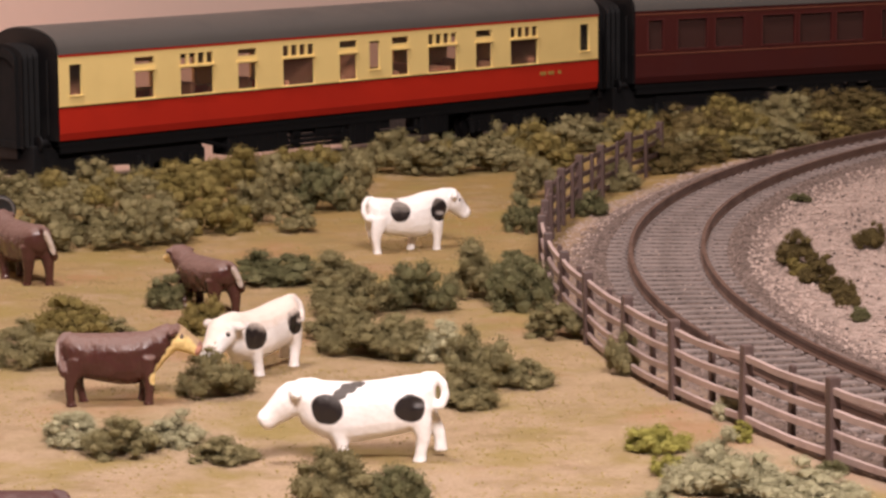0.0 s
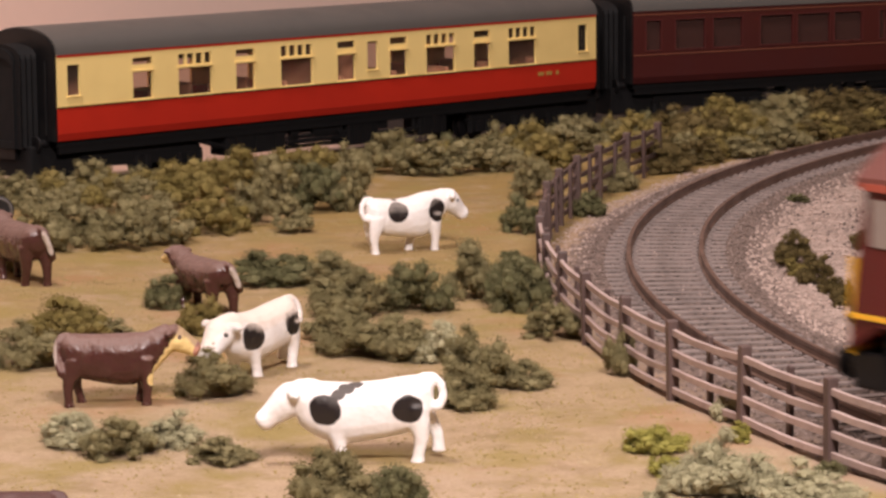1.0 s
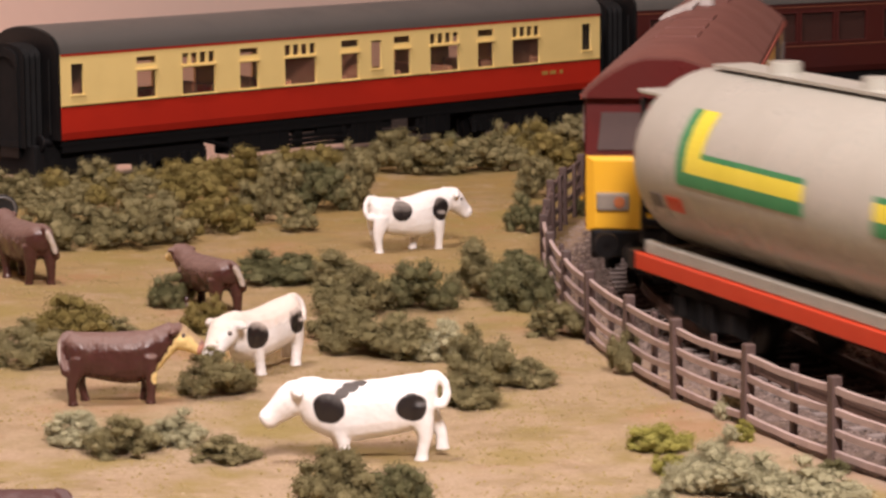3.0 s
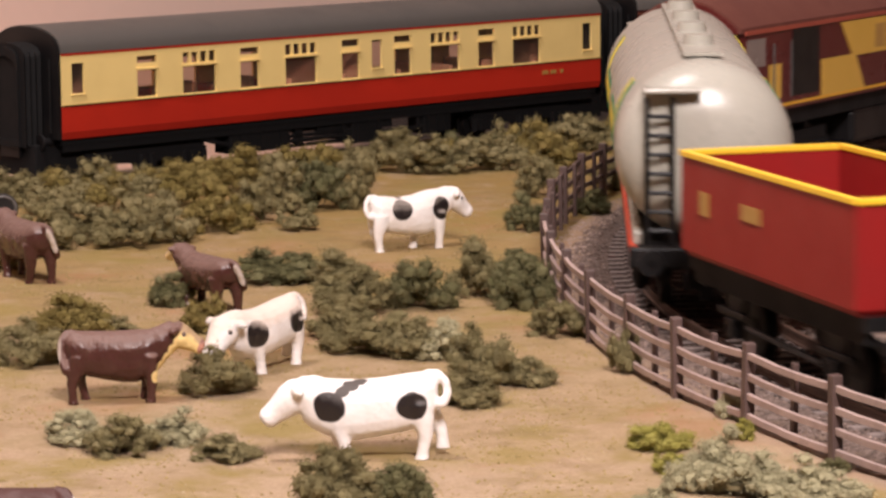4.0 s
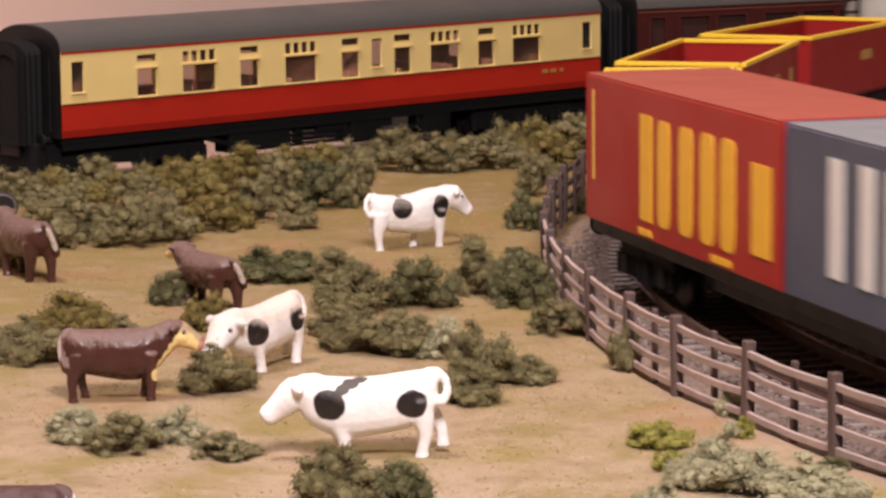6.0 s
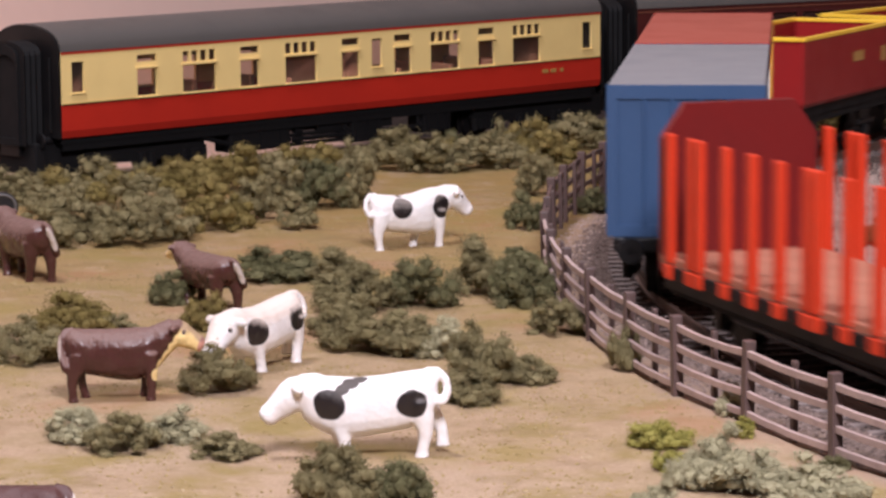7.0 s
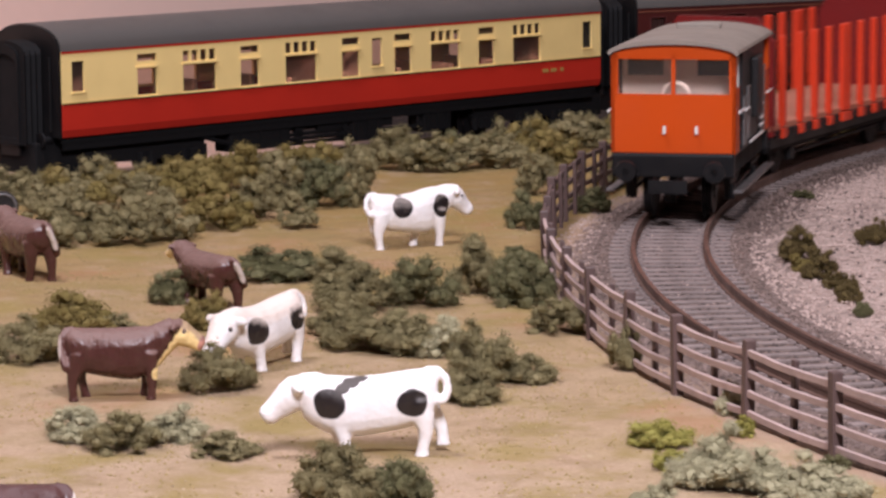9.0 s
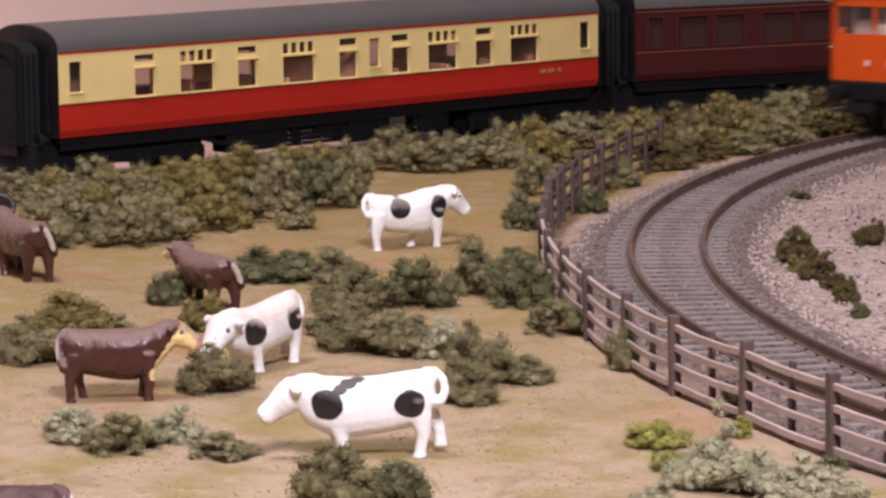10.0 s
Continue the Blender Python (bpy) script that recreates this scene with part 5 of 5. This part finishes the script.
def open_wagon():
    L, h = 84.0, 17.4
    e = L / 2
    top = vehicle("open_wagon", "empty dark red open wagon with a yellow top rim", "wagon")
    for sy in (-1, 1):
        bm = bmesh.new()
        box(bm, -e, e, min(sy * h, sy * (h - 1)), max(sy * h, sy * (h - 1)), 19.4, 38.3, .2)
        part("side_wall", bm, WAGON_RED, top)
        bm = bmesh.new()
        box(bm, -e - .3, e + .3, min(sy * (h - 1.2), sy * (h + .4)), max(sy * (h - 1.2), sy * (h + .4)), 38.1, 39.3, .2)
        part("rim", bm, RIM_YELLOW, top, "yellow top rim")
        for x0, x1, z0, z1 in ((1, 10, 29.2, 32.2), (27, 31.5, 27.6, 32.2)):
            bm = bmesh.new()
            box(bm, x0, x1, min(sy * (h + .1), sy * (h + .3)), max(sy * (h + .1), sy * (h + .3)), z0, z1)
            part("marking", bm, GOLD_LINE, top)
    for sgn in (-1, 1):
        bm = bmesh.new()
        box(bm, min(sgn * e, sgn * (e - 1)), max(sgn * e, sgn * (e - 1)), -h + 1, h - 1, 19.4, 38.3, .2)
        part("end_wall", bm, WAGON_RED, top)
        bm = bmesh.new()
        box(bm, min(sgn * (e - 1.4), sgn * (e + .6)), max(sgn * (e - 1.4), sgn * (e + .6)), -h + 1.4, h - 1.2, 38.15, 39.3, .2)
        part("rim", bm, RIM_YELLOW, top, "yellow top rim")
    bm = bmesh.new()
    box(bm, -e + 1, e - 1, -h + 1, h - 1, 18.4, 19.9)
    part("floor", bm, WAGON_RED, top)
    two_axle_under(top, e, h, 18.4)
    return top, 24


def container(parent, x0, x1, side, roof, end, name):
    h, z0, z1 = 17.0, 14.8, 47.5
    bm = bmesh.new()
    box(bm, x0, x1, -h, h, z0, z1 - .5, .3)
    ob = part("container", bm, side, parent, name)
    bm = bmesh.new()
    box(bm, x0 + .2, x1 - .2, -h + .2, h - .2, z1 - .5, z1, .2)
    part("container_roof", bm, roof, ob)
    for x, sgn in ((x0, -1), (x1, 1)):
        bm = bmesh.new()
        for a, b, c, d in ((-h, -h + 2.2, z0, z1), (h - 2.2, h, z0, z1), (-h + 2.2, h - 2.2, z1 - 3, z1), (-h + 2.2, h - 2.2, z0, z0 + 2.5)):
            box(bm, min(x, x + sgn * .8), max(x, x + sgn * .8), a, b, c, d)
        part("end_frame", bm, end, ob)
        bm = bmesh.new()
        box(bm, min(x, x + sgn * .3), max(x, x + sgn * .3), -h + 2.2, h - 2.2, z0 + 2.5, z1 - 3)
        part("door", bm, end, ob)
        for y in (-9, -3, 3, 9):
            bm = bmesh.new()
            tube(bm, (x + sgn * .6, y, z0 + 2), (x + sgn * .6, y, z1 - 3), .4, .4, 6)
            part("lock_bar", bm, end, ob)
    return ob


def letter_blocks(parent, material, blocks, half):
    """Plain blocks in place of a trade mark: (x0, x1, z0, z1)."""
    for sy in (-1, 1):
        for x0, x1, z0, z1 in blocks:
            a, b = (x0, x1)
            bm = bmesh.new()
            box(bm, a, b, min(sy * half, sy * (half + .2)), max(sy * half, sy * (half + .2)), z0, z1)
            part("mark_block", bm, material, parent)


def rounded_plate(parent, material, x0, x1, z0, z1, half):
    """A flat plain block with rounded corners on both sides of a container."""
    n, cx, cz, rx, rz = 28, (x0 + x1) / 2, (z0 + z1) / 2, (x1 - x0) / 2, (z1 - z0) / 2
    prof = []
    for i in range(n):
        c, q = math.cos(2 * math.pi * (i + .5) / n), math.sin(2 * math.pi * (i + .5) / n)
        prof.append((cx + rx * math.copysign(abs(c) ** .35, c), cz + rz * math.copysign(abs(q) ** .35, q)))
    for sy in (-1, 1):
        bm = bmesh.new()
        prism(bm, prof, "y", sy * half, sy * (half + .2))
        part("mark_block", bm, material, parent)


def container_wagon():
    L = 236.0
    e = L / 2
    top = vehicle("container_flat_wagon", "black flat wagon carrying a red and a slate-blue container", "wagon")
    bm = bmesh.new()
    box(bm, -e, e, -15.5, 15.5, 11.5, 14.6, .4)
    box(bm, -50, 50, -12, 12, 7.5, 11.5, .6)
    part("flat_deck", bm, BLACK, top)
    red = container(top, 2, e - 1, CONTAINER_RED, CONTAINER_TOP, CONTAINER_RED, "red ribbed container with yellow marks")
    f = e - 1
    letter_blocks(red, CONTAINER_YELLOW, [(f - 43.5, f - 36, 18.8, 41.5), (f - 111, f - 101, 20, 38)], 17.0)
    for a, b in ((-54.5, -47), (-68, -60), (-80.5, -72.5), (-92, -84)):
        rounded_plate(red, CONTAINER_YELLOW, f + a, f + b, 18.6, 41.2, 17.0)
    letter_blocks(red, CONTAINER_YELLOW, [(f - 43, f - 35, 15.6, 17), (f - 90, f - 79, 15.6, 17)], 17.0)
    letter_blocks(red, GOLD, [(f - 5, f - 3.8, 24, 44)], 17.0)
    blue = container(top, -e + 1, -2, CONTAINER_SLATE, CONTAINER_ROOF, CONTAINER_BLUE, "slate container with bright blue ends")
    letter_blocks(blue, WHITE, [(-54, -48.5, 21, 43), (-43, -36.5, 21, 43), (-29, -22.5, 21, 43)], 17.0)
    letter_blocks(blue, LIGHT_GREY, [(-108, -98, 38, 39.2), (-106, -100, 35.4, 36.4), (-106, -102, 31, 33), (-112, -84, 25.4, 26)], 17.0)
    for x in (-88, 88):
        bogie(top, x, 24, 6)
    for sgn in (-1, 1):
        buffers(top, sgn * e, 12.5, 6)
        coupling(top, sgn * e, 9, 8)
    return top, 88


def timber_wagon():
    L, h = 136.0, 17.0
    e = L / 2
    top = vehicle("stanchion_wagon", "empty timber wagon with orange-red stanchions and dark red bulkheads", "wagon")
    bm = bmesh.new()
    box(bm, -e, e, -h, h, 14.2, 16.4, .3)
    part("deck", bm, DECK, top)
    for sgn in (-1, 1):
        bm = bmesh.new()
        prof = [(-h, 13), (h, 13), (h, 40), (h - 5, 47), (-h + 5, 47), (-h, 40)]
        x = sgn * e
        prism(bm, prof, "x", x - sgn * 2.2, x)
        prism(bm, [(-h + 2, 26), (h - 2, 26), (h - 2, 27.4), (-h + 2, 27.4)], "x", x, x + sgn * .8)
        part("bulkhead", bm, BULKHEAD, top, "dark red end bulkhead")
        bm = bmesh.new()
        box(bm, min(x, x + sgn * 2), max(x, x + sgn * 2), sgn * -11 - 3, sgn * -11 + 3, 19, 25, .4)
        part("ratchet_box", bm, VAN_PANEL, top, "grey box on the bulkhead")
        buffers(top, x, 12.5, 6)
        coupling(top, x, 9, 9)
    for sy in (-1, 1):
        for x in (61, 50, 46, 33, 20.5, 8, -4.5, -8.5, -21, -33.5, -46, -61):
            bm = bmesh.new()
            box(bm, x - 1.3, x + 1.3, sy * (h + .3) - .9, sy * (h + .3) + .9, 15.4, 41.5, .3)
            box(bm, x - 1.7, x + 1.7, sy * (h + .5) - .9, sy * (h + .5) + .9, 12.2, 15.0, .2)
            part("stanchion", bm, STAKE, top)
        bm = bmesh.new()
        for k in range(31):
            x = -e + 4 + k * 4.26
            box(bm, x - 1.5, x + 1.5, sy * (h - .4) - .9, sy * (h - .4) + .9, 12.2, 14.8, .3)
        box(bm, -e + 1, e - 1, sy * 15.4 - .6, sy * 15.4 + .6, 9.5, 14.0)
        part("lashing_rail", bm, BLACK, top)
    two_axle_under(top, e, 16, 13.5, 44)
    return top, 44


def brake_van():
    L, h = 71.0, 16.3
    e = L / 2
    top = vehicle("brake_van", "orange-ended model brake van with grey roof, last of the train", "brake van")
    bm = bmesh.new()
    up = arch(h + .8, 43.2, 3.5, 16)
    lo = arch(h + .1, 42.6, 2.9, 16)
    loft(bm, [[(x, y, z) for y, z in up + lo[::-1]] for x in (-e - 1.2, e + 1.2)])
    part("roof", bm, VAN_ROOF, top, smooth=30)
    for sgn in (-1, 1):
        x = sgn * e
        bm = bmesh.new()
        pts = [(-h, 17.2), (h, 17.2), (h, 32.6), (-h, 32.6)]
        prism(bm, pts, "x", x - sgn * 1.2, x)
        part("end_panel", bm, ORANGE, top, "bright orange end panel")
        bm = bmesh.new()
        for a, b in ((-h, -h + 1.8), (-.5, .5), (h - 1.8, h)):
            box(bm, min(x - sgn * 1.2, x), max(x - sgn * 1.2, x), a, b, 32.6, 42.8)
        prism(bm, [(h, 41.6)] + arch(h, 42.4, 2.9, 14) + [(-h, 41.6)], "x", x - sgn * 1.2, x)
        part("window_surround", bm, ORANGE, top)
        for y0, y1 in ((-h + 1.8, -.5), (.5, h - 1.8)):
            bm = bmesh.new()
            box(bm, x - sgn * .7 - .1, x - sgn * .7 + .1, y0, y1, 32.6, 41.8)
            ob = part("window_pane", bm, GLASS, top)
            ob.visible_shadow = False
        for y in (-2.2, 6.2):
            bm = bmesh.new()
            tube(bm, (x + sgn * .9, y * sgn, 22.4), (x + sgn * .9, y * sgn, 24.4), .45, .45, 8)
            part("lamp_iron", bm, WHITE, top)
        bm = bmesh.new()
        for k in range(20):
            a, b = 2 * math.pi * k / 20, 2 * math.pi * (k + 1) / 20
            tube(bm, (x - sgn * 5, 3.6 * math.cos(a), 31.6 + 3.6 * math.sin(a)), (x - sgn * 5, 3.6 * math.cos(b), 31.6 + 3.6 * math.sin(b)), .45, .45, 6)
        tube(bm, (x - sgn * 5, -3.4, 31.6), (x - sgn * 5, 3.4, 31.6), .5, .5, 6)
        tube(bm, (x - sgn * 5, 0, 18), (x - sgn * 5, 0, 32), .8, .8, 8)
        part("brake_wheel", bm, WHITE, top, "pale handbrake wheel")
        bm = bmesh.new()
        box(bm, x - sgn * 13.5 - .5, x - sgn * 13.5 + .5, -h + .8, h - .8, 18, 43)
        wall = part("cabin_wall", bm, LIGHT_GREY, top)
        for y0, y1 in ((-14, -4.5), (4.5, 14)):
            bm = bmesh.new()
            box(bm, min(x - sgn * 13, x - sgn * 12.7), max(x - sgn * 13, x - sgn * 12.7), y0, y1, 36.4, 42.4)
            part("window_pane", bm, VAN_GREY, wall, "dark cabin window")
        for sy in (-1, 1):
            bm = bmesh.new()
            box(bm, min(x - sgn * 7.5, x), max(x - sgn * 7.5, x), min(sy * h, sy * (h - 1)), max(sy * h, sy * (h - 1)), 17.2, 34)
            part("veranda_side", bm, ORANGE, top)
            bm = bmesh.new()
            box(bm, min(x - sgn * 1.8, x), max(x - sgn * 1.8, x), min(sy * h, sy * (h - 1.2)), max(sy * h, sy * (h - 1.2)), 34, 43)
            part("corner_post", bm, ORANGE, top)
            bm = bmesh.new()
            tube(bm, (x - sgn * 1, sy * (h + .8), 28), (x - sgn * 11, sy * (h + .8), 28), .35, .35, 6)
            part("handrail", bm, WHITE, top)
        bm = bmesh.new()
        box(bm, min(x - sgn * 2, x + sgn * .6), max(x - sgn * 2, x + sgn * .6), -16, 16, 11, 17, .4)
        part("headstock", bm, BLACK, top)
    for sy in (-1, 1):
        bm = bmesh.new()
        box(bm, -e + 13, e - 13, min(sy * h, sy * (h - 1)), max(sy * h, sy * (h - 1)), 17.2, 42.8)
        part("cabin_side", bm, VAN_GREY, top)
        for x0, x1, z0, z1 in ((-22, -16, 18, 31), (13, 18, 18, 33), (18.8, 22.5, 18, 36), (-14, -9, 19, 33)):
            bm = bmesh.new()
            box(bm, x0, x1, min(sy * h, sy * (h + .5)), max(sy * h, sy * (h + .5)), z0, z1, .15)
            part("side_panel", bm, VAN_PANEL, top)
        bm = bmesh.new()
        box(bm, -6, 6, min(sy * h, sy * (h + 2)), max(sy * h, sy * (h + 2)), 24, 40, .6)
        part("lookout", bm, VAN_GREY, top, "projecting lookout")
        for x0, x1, z in ((-12, 15, 18.2), (6, 14, 26), (8, 14, 22.5), (8, 14, 20.5), (-21, -15, 27.5)):
            bm = bmesh.new()
            tube(bm, (x0, sy * (h + .9), z), (x1, sy * (h + .9), z), .35, .35, 6)
            part("handrail", bm, WHITE, top)
        bm = bmesh.new()
        box(bm, -e + 2, e - 2, min(sy * 15.5, sy * 18), max(sy * 15.5, sy * 18), 6.8, 7.6, .15)
        part("footboard", bm, VAN_STEP, top, "grey-edged long footboard")
    bm = bmesh.new()
    box(bm, -e, e, -h + .5, h - .5, 16.4, 17.4)
    part("floor", bm, VAN_GREY, top)
    bm = bmesh.new()
    box(bm, 10, 13, -6, 6, 46.4, 47.9, .3)
    part("roof_vent", bm, VAN_ROOF, top)
    two_axle_under(top, e, h, 16.4, 22)
    return top, 22


# ---------------------------------------------------------------- build
room()
backscene()
ground()
cream_coach()
maroon_coach()
cows()
loose_wheel()
bushes()
fill_hedge()
fence()
TRAIN = [(1167.0, *locomotive()), (920.0, *tank_wagon())]
wagon, wagon_base = open_wagon()
TRAIN += [(751.5, wagon, wagon_base), (650.5, copy_thing(wagon, Matrix()), wagon_base), (549.5, copy_thing(wagon, Matrix()), wagon_base)]
TRAIN += [(369.5, *container_wagon()), (154.0, *timber_wagon()), (35.0, *brake_van())]
all_grit()
curved_track()
straight_track()


def tail_s(t):
    """Arc length of the train's tail along the curve at t seconds."""
    return -118 + 195 * (t - 8) + 18 * max(0, t - 8.7) ** 2


def motions():
    for ahead, thing, base in TRAIN:
        rows = []
        for k in range(41):
            t = k * .25
            x, y, turn = on_track(tail_s(t) + ahead, -base * base / (2 * TRACK_R))
            rows.append((t, shift(x, y, 0, turn)))
        walk(thing, rows)


motions()
